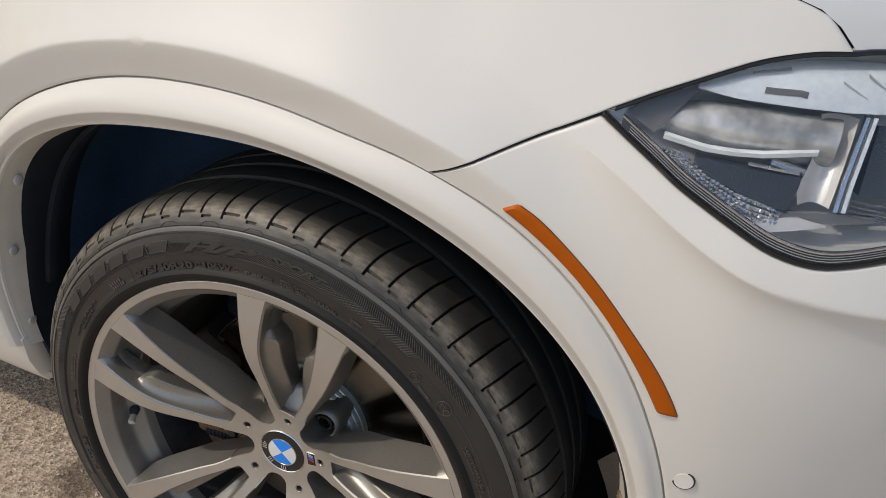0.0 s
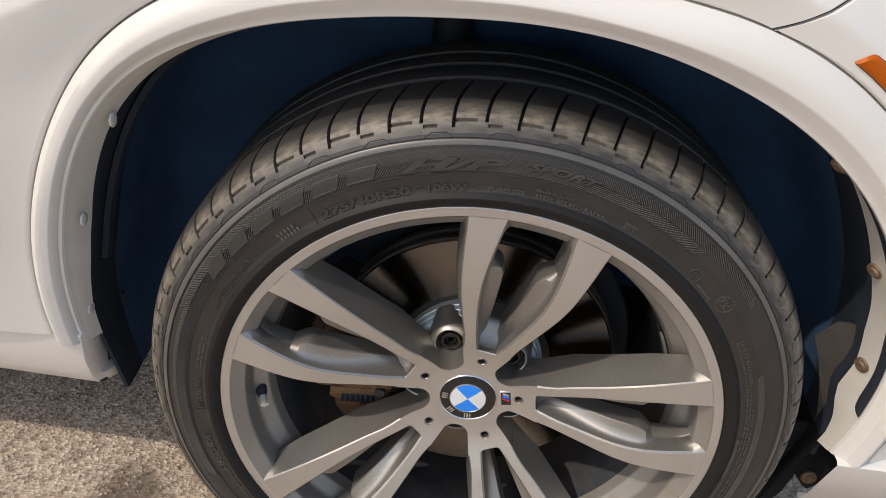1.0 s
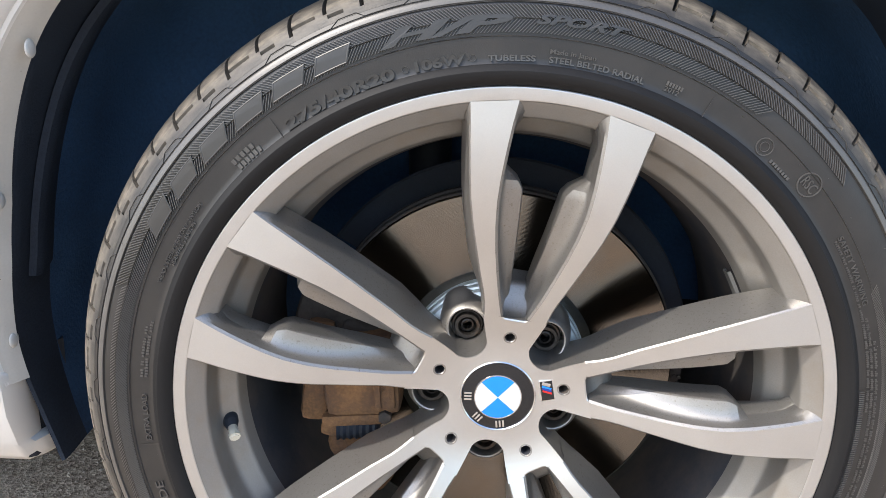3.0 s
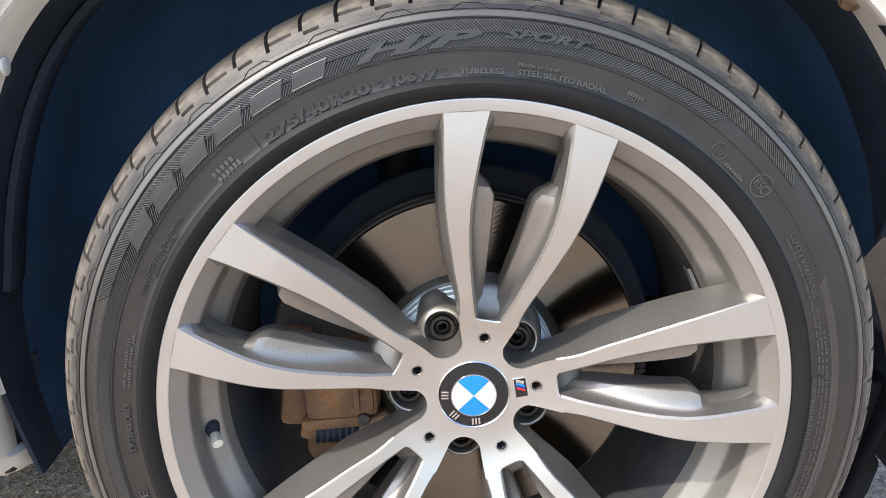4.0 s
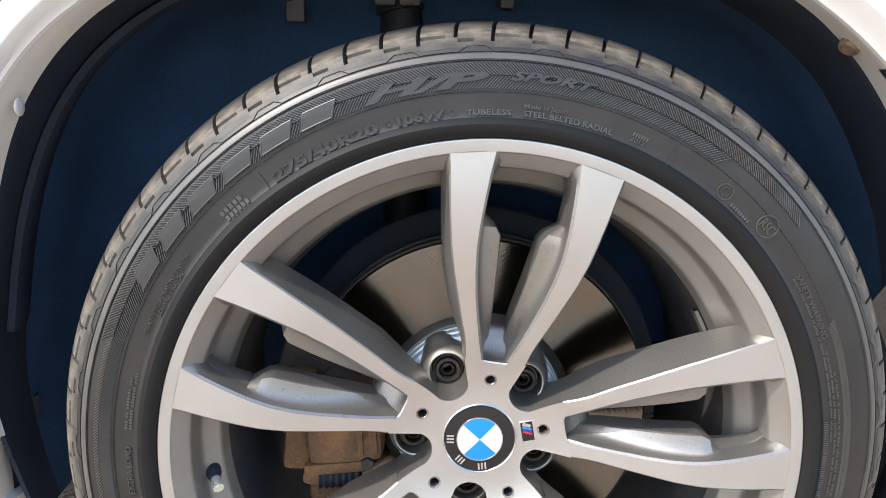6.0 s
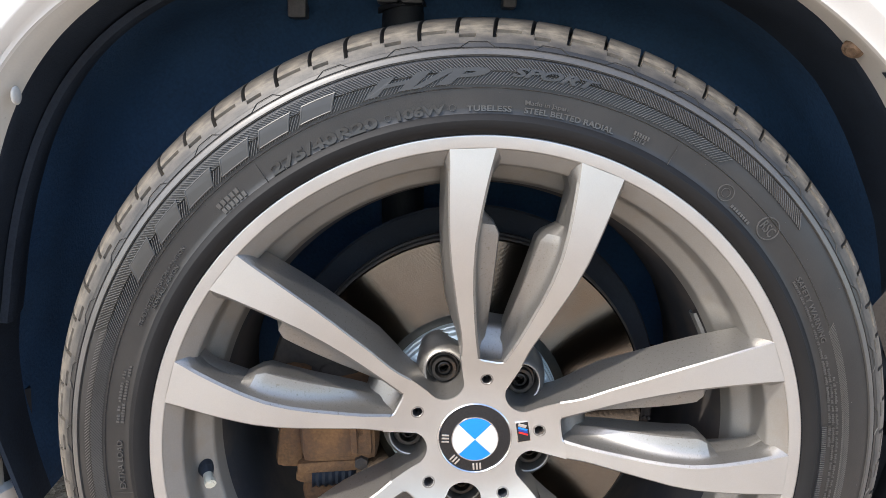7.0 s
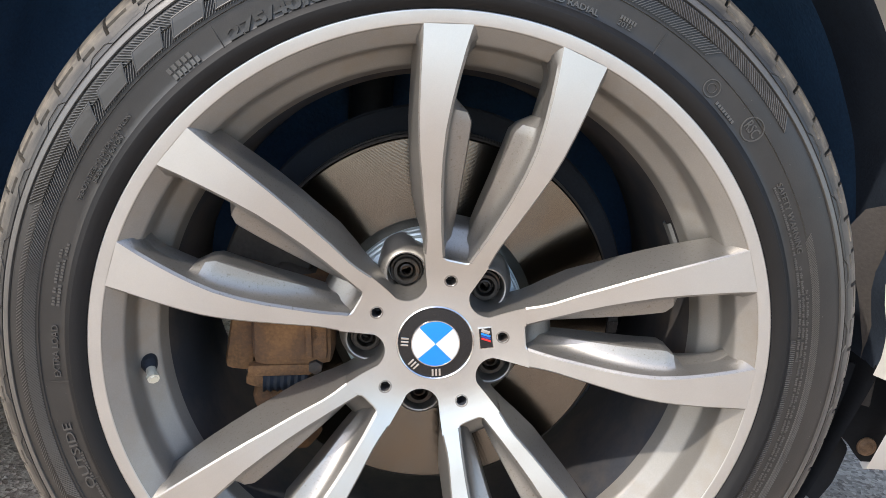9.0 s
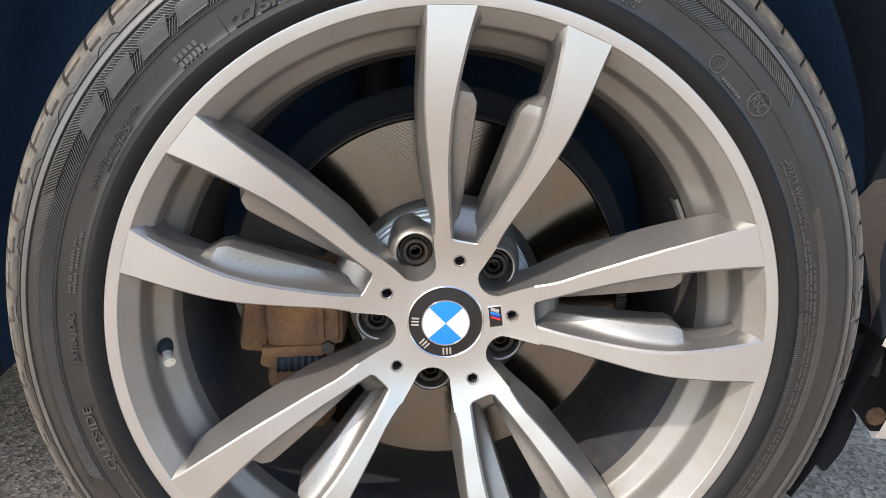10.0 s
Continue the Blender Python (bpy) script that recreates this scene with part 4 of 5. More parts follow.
# ---- tyre ----
SIDE = ((0.2600, 0.010), (0.2690, 0.0030), (0.2725, -0.0015), (0.2765, -0.0042), (0.2805, -0.0045), (0.2835, -0.0028), (0.2855, -0.0012), (0.290, -0.0008), (0.298, -0.0012),
        (0.308, -0.0014), (0.318, -0.0004), (0.3265, 0.0019), (0.3300, 0.0034), (0.3336, 0.0052), (0.3340, 0.0062), (0.3344, 0.0056), (0.3360, 0.0064), (0.3376, 0.0072), (0.3384, 0.0120), (0.3410, 0.0220), (0.3455, 0.0320), (0.3490, 0.0450),
        (0.3525, 0.070), (0.3550, 0.140), (0.3545, 0.215), (0.350, 0.240), (0.335, 0.262), (0.310, 0.270), (0.285, 0.264), (0.260, 0.255))


def side_y(r):
    return interp(r, SIDE[1:13] + ((0.3336, 0.0052), (0.3344, 0.0056), (0.3360, 0.0064), (0.3376, 0.0070), (0.3435, 0.0115), (0.3490, 0.0165)))


tyre = lathe("tyre", SIDE, RUBBER, car, "black low-profile tyre, dusty shoulder, raised lettering", steps=240, floor=True)
lathe("bead_rib", ((0.2688, 0.0026), (0.2722, -0.0026), (0.2762, -0.0056), (0.2808, -0.0058), (0.2840, -0.0036), (0.2856, -0.0016)), RUBBER_SHINE, tyre, "dark rim protector rib", steps=240)

CROWN = ((0.0070, 0.3375), (0.0115, 0.3435), (0.0165, 0.3490), (0.0230, 0.3535), (0.0300, 0.3565), (0.040, 0.3590), (0.052, 0.3602), (0.084, 0.3610))
PITCHES = 76
S_CUTS = (0.0, 0.20, 0.42, 0.445, 0.64, 0.665, 0.80, 0.885, 0.905, 0.968, 1.0)
Y_CUTS = (0.0070, 0.0088, 0.0102, 0.0105, 0.0122, 0.0125, 0.0133, 0.0136, 0.0153, 0.0156, 0.0195, 0.0255, 0.034, 0.044, 0.056, 0.068, 0.0805, 0.084)


def block_mesh(kind, turn=None):
    """One shoulder block with its sipe and hooked foot; turn: flattened where it stands on the ground."""
    pitch = 360 / PITCHES
    deep = 0.0105 if kind else 0.0136
    reach = 0.42 if kind else 0.64
    foot = (0.0105, 0.0122) if kind else (0.0136, 0.0153)
    verts, faces, low = [], [], []
    for s in S_CUTS:
        for y in Y_CUTS:
            r = interp(y, CROWN)
            cut = 0.0
            if 0.905 <= s <= 0.968 and y >= deep:
                cut = min(0.0070, 0.0042 + 0.4 * (y - deep))
            elif (s <= reach or s >= 0.968) and foot[0] <= y <= foot[1]:
                cut = 0.0026
            if y == 0.084:
                r -= 0.002
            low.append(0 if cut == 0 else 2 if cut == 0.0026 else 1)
            r -= cut
            skew = 0.42 * (max(0.0, y - 0.0075) / 0.06) ** 1.4
            a = radians((s + skew) * pitch)
            verts.append((r * math.sin(a), y + 0.5 * cut * (y < 0.02), r * math.cos(a)))
    n, m = len(Y_CUTS), len(S_CUTS)
    for i in range(m - 1):
        for j in range(n - 1):
            faces.append((i * n + j, (i + 1) * n + j, (i + 1) * n + j + 1, i * n + j + 1))
    rim_ = [i * n + n - 1 for i in range(m)]
    o = len(verts)
    for q in rim_:
        x, y, z = verts[q]
        k = 1 - 0.006 / math.hypot(x, z)
        verts.append((x * k, y + 0.001, z * k))
    for q in range(len(rim_) - 1):
        faces.append((rim_[q], o + q, o + q + 1, rim_[q + 1]))
    if turn is not None:
        c, s = math.cos(turn), math.sin(turn)
        out = []
        for x, y, z in verts:
            X, Z = x * c + z * s, -x * s + z * c
            Z = max(Z, -HUB_Z + 0.0008)
            out.append((X * c - Z * s, y, X * s + Z * c))
        verts = out
    me = bpy.data.meshes.new("tread_block")
    me.from_pydata(verts, [], faces)
    bm = bmesh.new()
    bm.from_mesh(me)
    bmesh.ops.recalc_face_normals(bm, faces=bm.faces)
    for e in bm.edges:
        e.smooth = not (len(e.link_faces) == 2 and e.calc_face_angle(0) > radians(30))
    bm.to_mesh(me)
    bm.free()
    me.polygons.foreach_set("use_smooth", [True] * len(me.polygons))
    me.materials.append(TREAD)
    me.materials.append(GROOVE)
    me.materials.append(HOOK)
    # sipe faces take GROOVE, which paints their shade; shallow feet take HOOK
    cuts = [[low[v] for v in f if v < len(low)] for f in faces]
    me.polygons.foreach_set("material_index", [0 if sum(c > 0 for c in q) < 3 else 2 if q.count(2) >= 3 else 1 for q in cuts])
    return me


shared_block = [block_mesh(0), block_mesh(1)]
for i in range(PITCHES):
    a = 2 * math.pi * i / PITCHES
    low_down = math.cos(a) < -0.9
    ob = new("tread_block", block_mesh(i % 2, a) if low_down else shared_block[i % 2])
    ob.parent = tyre
    ob.matrix_basis = Matrix.Translation((0, 0, HUB_Z)) @ Matrix.Rotation(a, 4, "Y")
for y0, y1 in ((0.093, 0.128), (0.137, 0.166), (0.175, 0.210)):
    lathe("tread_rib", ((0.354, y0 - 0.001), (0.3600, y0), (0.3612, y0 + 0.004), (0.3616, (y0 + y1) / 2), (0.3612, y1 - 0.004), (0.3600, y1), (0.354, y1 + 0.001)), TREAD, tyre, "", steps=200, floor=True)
lathe("groove_floor", ((0.3520, 0.068), (0.3540, 0.080), (0.3566, 0.10), (0.3566, 0.18), (0.3555, 0.21)), GROOVE, tyre, "tread grooves, unworn rubber darkened as shade", steps=200, floor=True)


def band_lines(a0, a1, r0, r1, step, lean, height=0.0010):
    """Fine slanted ridges moulded into the sidewall."""
    verts, faces = [], []
    n = int((a1 - a0) / step)
    for i in range(n):
        d = a0 + step * i
        o = len(verts)
        for q in range(4):
            r = r0 + (r1 - r0) * q / 3
            for w, h in ((-0.24, -0.0003), (-0.13, height), (0.06, height), (0.17, -0.0003)):
                verts.append(wheel_point(r, d + lean * q / 3 + w * step, side_y(r) - h))
        for q in range(3):
            b = o + 4 * q
            faces += [(b + k, b + k + 1, b + k + 5, b + k + 4) for k in range(3)]
    return verts, faces


v1, f1 = band_lines(40, 160, 0.3172, 0.3262, 0.46, 1.7, 0.0017)
v4, f4 = band_lines(56, 206, 0.3070, 0.3163, 0.46, -1.6, 0.0015)
v5, f5 = band_lines(160, 206, 0.3172, 0.3215, 0.46, 0.8, 0.0008)
v2, f2 = band_lines(-45, 24, 0.3030, 0.3088, 0.36, 1.2, 0.0008)
v3, f3 = band_lines(-75, 8, 0.2860, 0.2902, 0.34, 0.0, 0.0009)
verts, faces = list(v1), list(f1)
for v, f in ((v2, f2), (v3, f3), (v4, f4), (v5, f5)):
    o = len(verts)
    verts += v
    faces += [tuple(o + q for q in x) for x in f]
hatch = mesh_object("sidewall_hatching", verts, faces, HATCH, tyre, "fine moulded hatching", smooth=False)
hatch["kind"] = "stuff"
# added pale band painting in the shoulder's sheen, moulded rings and shoulder chevrons
lathe("shoulder_sheen", [(r, side_y(r) - h) for r, h in ((0.3283, -0.0004), (0.3286, 0.0004), (0.3290, 0.0007), (0.3310, 0.0008), (0.3328, 0.0007), (0.3333, 0.0004), (0.3336, -0.0004))], RUBBER_SHEEN, tyre, "smooth added band, pale for the shoulder's sheen", steps=240)
lathe("sidewall_ring", ((0.3042, -0.0010), (0.3047, -0.0024), (0.3053, -0.0010)), RUBBER_RAISED, tyre, "", steps=240)
lathe("sidewall_ring", ((0.3163, -0.0004), (0.3167, -0.0022), (0.3172, -0.0002)), RUBBER_RAISED, tyre, "", steps=120, span=(56, 160))
lathe("sidewall_ring", ((0.3272, 0.0024), (0.3278, 0.0012), (0.3284, 0.0032)), RUBBER_RAISED, tyre, "", steps=240)
# dark ring laid in the groove to paint its shade
lathe("shoulder_groove", ((0.3336, 0.0049), (0.3338, 0.0053), (0.3341, 0.0057), (0.3344, 0.0053)), GROOVE, tyre, "dark ring painting shade into the shoulder groove", steps=240)
verts, faces = [], []
for i in range(PITCHES // 2):
    for a, ra, b, rb in ((0.0, 0.3345, 1.05, 0.3345), (1.05, 0.3345, 1.25, 0.3385), (1.25, 0.3385, 1.75, 0.3385), (1.75, 0.3385, 2.0, 0.3345)):
        o, n = len(verts), 4
        for q in range(n + 1):
            t = q / n
            d, r = (i * 2 + a + (b - a) * t) * 360 / PITCHES, ra + (rb - ra) * t
            verts += [wheel_point(r - 0.0004, d, side_y(r - 0.0004) + 0.0002), wheel_point(r, d, side_y(r) - 0.0006), wheel_point(r + 0.0004, d, side_y(r + 0.0004) + 0.0002)]
        for q in range(n):
            k = o + 3 * q
            faces += [(k, k + 1, k + 4, k + 3), (k + 1, k + 2, k + 5, k + 4)]
ob = mesh_object("shoulder_line", verts, faces, RUBBER_RAISED, tyre, "moulded shoulder line", smooth=False)


def bent(verts, faces, name, centre, r_base, height, parent, label="", material=RUBBER_RAISED, y_of=side_y, lift=0.0007):
    """Bends a flat mesh (x along the rim, y outward, z up from the wall) round the wheel."""
    out = []
    for x, y, z in verts:
        r = r_base + y
        d = centre - math.degrees(x / (r_base + height / 2))
        out.append(wheel_point(r, d, y_of(r) - z))
    return mesh_object(name, out, faces, material, parent, label, smooth=False)


def lettering(text, a_from, a_to, r_base, height, raised=0.0012, material=RUBBER_RAISED, weight=0.0, slant=0.0):
    """Raised writing from one angle to another, read from outside with its feet to the hub."""
    cu = bpy.data.curves.new("lettering", "FONT")
    cu.body = text
    cu.size = 1.0
    cu.extrude = 0.02
    cu.offset = weight
    cu.resolution_u = 3
    cu.shear = slant
    tmp = new("lettering", cu)
    bpy.context.view_layer.update()
    me = bpy.data.meshes.new_from_object(tmp.evaluated_get(bpy.context.evaluated_depsgraph_get()))
    vs = np.array([v.co[:] for v in me.vertices])
    fs_ = [tuple(p.vertices) for p in me.polygons]
    bpy.data.objects.remove(tmp)
    bpy.data.meshes.remove(me)
    x0, x1, y1 = vs[:, 0].min(), vs[:, 0].max(), vs[:, 1].max()
    arc = radians(abs(a_from - a_to)) * (r_base + height / 2)
    flat = [((x - (x0 + x1) / 2) / (x1 - x0) * arc, y / y1 * height, raised if z > 0 else -0.0004) for x, y, z in vs]
    return bent(flat, fs_, "lettering", (a_from + a_to) / 2, r_base, height, tyre, "raised lettering", material)


def bars(a_from, a_to, r_base, height, count, lean=0.0, fill=0.7, raised=0.0011, material=RUBBER_RAISED, tall=None, words=0):
    """Plain raised bars where the writing cannot be reproduced."""
    verts, faces = [], []
    arc = radians(abs(a_from - a_to)) * (r_base + height / 2)
    rng = random.Random(count)
    left = rng.randint(3, 8)
    for i in range(count):
        w = arc / count
        x0 = -arc / 2 + w * i
        if words:
            left -= 1
            if left <= 0:
                left = rng.randint(3, 9)
                continue
        h = height * (tall[i % len(tall)] if tall else 1)
        for k in range(3):
            u0, u1 = x0 + w * fill * k / 3, x0 + w * fill * (k + 1) / 3
            o = len(verts)
            verts += [(u0, 0, raised), (u1, 0, raised), (u1 + lean, h, raised), (u0 + lean, h, raised), (u0, 0, -0.0004), (u1, 0, -0.0004), (u1 + lean, h, -0.0004), (u0 + lean, h, -0.0004)]
            faces += [(o, o + 1, o + 2, o + 3), (o, o + 4, o + 5, o + 1), (o + 1, o + 5, o + 6, o + 2), (o + 2, o + 6, o + 7, o + 3), (o + 3, o + 7, o + 4, o)]
    return bent(verts, faces, "raised_marking", (a_from + a_to) / 2, r_base, height, tyre, "plain raised bars", material)


for k in range(6):
    a0 = 152.0 - 6.62 * k
    wdt = radians(5.0) * 0.3145
    o_ = [(-wdt / 2, 0), (wdt / 2, 0), (wdt / 2 + 0.0075, 0.0125), (-wdt / 2 + 0.0075, 0.0125)]
    cx, cy = 0.00375, 0.00625
    flat, fc = [], []
    for q in range(4):
        for t in range(4):
            n1, n2 = o_[q], o_[(q + 1) % 4]
            x, y = n1[0] + (n2[0] - n1[0]) * t / 4, n1[1] + (n2[1] - n1[1]) * t / 4
            flat += [(x, y, -0.0004), (x, y, 0.0020), (cx + (x - cx) * 0.93, cy + (y - cy) * 0.90, 0.0022), (cx + (x - cx) * 0.88, cy + (y - cy) * 0.84, 0.0020)]
    for q in range(16):
        for t in range(3):
            fc.append((q * 4 + t, q * 4 + t + 1, (q + 1) % 16 * 4 + t + 1, (q + 1) % 16 * 4 + t))
    fc.append(tuple(q * 4 + 3 for q in range(16)))
    bent(flat, fc, "raised_mark", a0 - 3.2, 0.3082, 0.0125, tyre, "plain raised slanted mark", RUBBER_DULL)
lettering("H/P", 108.6, 90.8, 0.3085, 0.0110, 0.0024, material=RUBBER_DULL, weight=0.045, slant=0.4)
lettering("SPORT", 88.0, 75.8, 0.3135, 0.0068, 0.0024, material=RUBBER_DULL, weight=0.045, slant=0.4)
lettering("275/40R20", 125.2, 107.6, 0.2866, 0.0080, 0.0014, material=RUBBER_DULL, weight=0.04)
lettering("106W", 104.6, 97.4, 0.2872, 0.0072, 0.0014, material=RUBBER_DULL, weight=0.04)
lettering("TUBELESS", 94.2, 87.5, 0.2876, 0.0040, weight=0.02)
lettering("STEEL BELTED RADIAL", 85.6, 71.8, 0.2876, 0.0042, 0.0013, weight=0.015)
lettering("Made in Japan", 85.6, 79.2, 0.2938, 0.0032, weight=0.01)
lettering("2012", 68.8, 66.6, 0.2892, 0.0034)
bars(68.8, 66.2, 0.2932, 0.0030, 6)
lettering("EXTRA LOAD", 185.3, 177.0, 0.2905, 0.0045)
lettering("OUTSIDE", 204.5, 193.0, 0.2915, 0.0065)
lettering("TREAD 2 STEEL + 2 RAYON + 2 NYLON", 157.5, 143.0, 0.2925, 0.0030)
lettering("SIDEWALL 2 RAYON", 154.0, 146.0, 0.2882, 0.0030)
bars(135.0, 130.6, 0.2925, 0.0040, 5)
bars(134.8, 130.0, 0.2872, 0.0040, 6)
lettering("SAFETY WARNING", 33.8, 22.2, 0.2950, 0.0042)
bars(33.5, 4, 0.2918, 0.0019, 84, fill=0.62, raised=0.0008, tall=(1, 0.7, 0.9), words=1)
bars(20, -48, 0.2948, 0.0018, 200, fill=0.62, raised=0.0009, tall=(0.8, 1, 0.7), words=1)
bars(16, -42, 0.2980, 0.0018, 176, fill=0.62, raised=0.0009, tall=(1, 0.6, 0.9, 0.4, 1, 0.8), words=1)
bars(174, 165, 0.2935, 0.0024, 18, fill=0.62, raised=0.0008, tall=(1, 0.8), words=1)
bars(174, 164, 0.2900, 0.0024, 20, fill=0.62, raised=0.0008, tall=(1, 0.8, 0.9), words=1)
bars(-162, -140, 0.2900, 0.0024, 46, fill=0.62, raised=0.0007, tall=(1, 0.8, 0.9), words=1)


def ring_mark(deg, r, radius, text=None):
    verts, faces = [], []
    for i in range(40):
        a = 2 * math.pi * i / 40
        for rr, z in ((radius * 0.90, -0.0003), (radius * 0.92, 0.0009), (radius, 0.0009), (radius * 1.02, -0.0003)):
            verts.append((rr * math.cos(a), rr * math.sin(a), z))
    for i in range(40):
        j = (i + 1) % 40
        for q in range(3):
            faces.append((i * 4 + q, i * 4 + q + 1, j * 4 + q + 1, j * 4 + q))
    bent(verts, faces, "ring_mark", deg, r, 0.0, tyre, "raised ring mark")
    if text:
        half = math.degrees(radius * 0.68 / r)
        lettering(text, deg + half, deg - half, r - radius * 0.42, radius * 0.84, 0.0009)


ring_mark(43.1, 0.2986, 0.0092, "RSC")
ring_mark(51.8, 0.2941, 0.0066)
ring_mark(51.8, 0.2941, 0.0036)
bars(49.8, 45.6, 0.2885, 0.0024, 8)
ring_mark(106.0, 0.2905, 0.0024)
ring_mark(96.3, 0.2905, 0.0024)
for d in (-20, 8, 62, 126.5, 186, 203):
    ob = bent([(-0.0003, 0, -0.0004), (0.0003, 0, -0.0004), (0.0003, 0.02, 0.0004), (-0.0003, 0.02, 0.0004), (0, 0, 0.0004), (0, 0.02, 0.0004)], [(0, 4, 5, 3), (4, 1, 2, 5)], "mould_line", d, 0.283, 0.02, tyre, "", RUBBER)

# little rubber spews left by the mould
verts, faces = [], []
rng = random.Random(12)
for i in range(150):
    d, r = rng.uniform(-75, 255), rng.choice((0.2885, 0.3015, 0.3105, 0.3225, 0.3295, 0.3318)) + rng.uniform(-0.0015, 0.0015)
    p, o, k, h = wheel_point(r, d, side_y(r) + 0.0003), len(verts), 0.00035, rng.uniform(0.0008, 0.0022)
    lean = Vector((rng.uniform(-0.5, 0.5), -1, rng.uniform(-0.6, 0.3))) * h
    verts += [p + Vector((k, 0, 0)), p + Vector((-0.5 * k, 0, 0.87 * k)), p + Vector((-0.5 * k, 0, -0.87 * k)), p + lean]
    faces += [(o, o + 1, o + 3), (o + 1, o + 2, o + 3), (o + 2, o, o + 3)]
spews = mesh_object("rubber_spew", verts, faces, HATCH, tyre, "tiny rubber spews on the sidewall", smooth=False)
spews["kind"] = "stuff"

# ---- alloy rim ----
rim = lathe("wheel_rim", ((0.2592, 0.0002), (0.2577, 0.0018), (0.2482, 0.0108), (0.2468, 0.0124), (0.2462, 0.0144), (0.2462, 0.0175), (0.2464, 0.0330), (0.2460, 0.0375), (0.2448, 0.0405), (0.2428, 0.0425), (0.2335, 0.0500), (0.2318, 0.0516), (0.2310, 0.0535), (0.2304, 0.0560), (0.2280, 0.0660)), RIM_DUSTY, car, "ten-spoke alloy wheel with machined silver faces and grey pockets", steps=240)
lathe("machined_lip", ((0.2600, 0.012), (0.2692, 0.0040), (0.2700, 0.0010), (0.2698, 0.0000), (0.2693, -0.0005), (0.2690, -0.0006), (0.2686, -0.00062), (0.2680, -0.0006), (0.2604, -0.0002), (0.2600, -0.0001), (0.2596, 0.0002), (0.2592, 0.0007), (0.2589, 0.0014)), MACHINED, rim, "bright machined rim lip", steps=240)
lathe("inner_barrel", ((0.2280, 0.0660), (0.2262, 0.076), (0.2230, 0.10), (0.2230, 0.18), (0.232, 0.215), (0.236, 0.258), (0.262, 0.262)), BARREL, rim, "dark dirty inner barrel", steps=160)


FACE = ((0.0, 0.0460), (0.045, 0.0452), (0.058, 0.0430), (0.070, 0.0395), (0.0785, 0.0363), (0.092, 0.0310), (0.105, 0.0262), (0.126, 0.0205), (0.147, 0.0133), (0.168, 0.0070), (0.188, 0.0028), (0.208, 0.0008), (0.230, -0.0003), (0.27, -0.0003))


def face_y(r):
    return sum(k * interp(r + o, FACE) for o, k in ((-0.012, 1), (-0.006, 2), (0, 3), (0.006, 2), (0.012, 1))) / 9


# half widths of a spoke, along the axis of its pair
OUTER = ((0.0755, 0.0262), (0.09, 0.0287), (0.10, 0.0313), (0.12, 0.0382), (0.14, 0.0445), (0.16, 0.0508), (0.18, 0.0560), (0.20, 0.0600), (0.22, 0.0636), (0.24, 0.0668), (0.2504, 0.0690))
INNER = ((0.0755, 0.0102), (0.09, 0.0148), (0.10, 0.0178), (0.12, 0.0231), (0.14, 0.0279), (0.16, 0.0317), (0.18, 0.0343), (0.20, 0.0350), (0.22, 0.0346), (0.24, 0.0337), (0.258, 0.0321))
LEDGE = ((0.0755, 0.0055), (0.113, 0.0080), (0.15, 0.0120), (0.190, 0.0162), (0.196, 0.0200), (0.2045, 0.0318), (0.26, 0.0318))


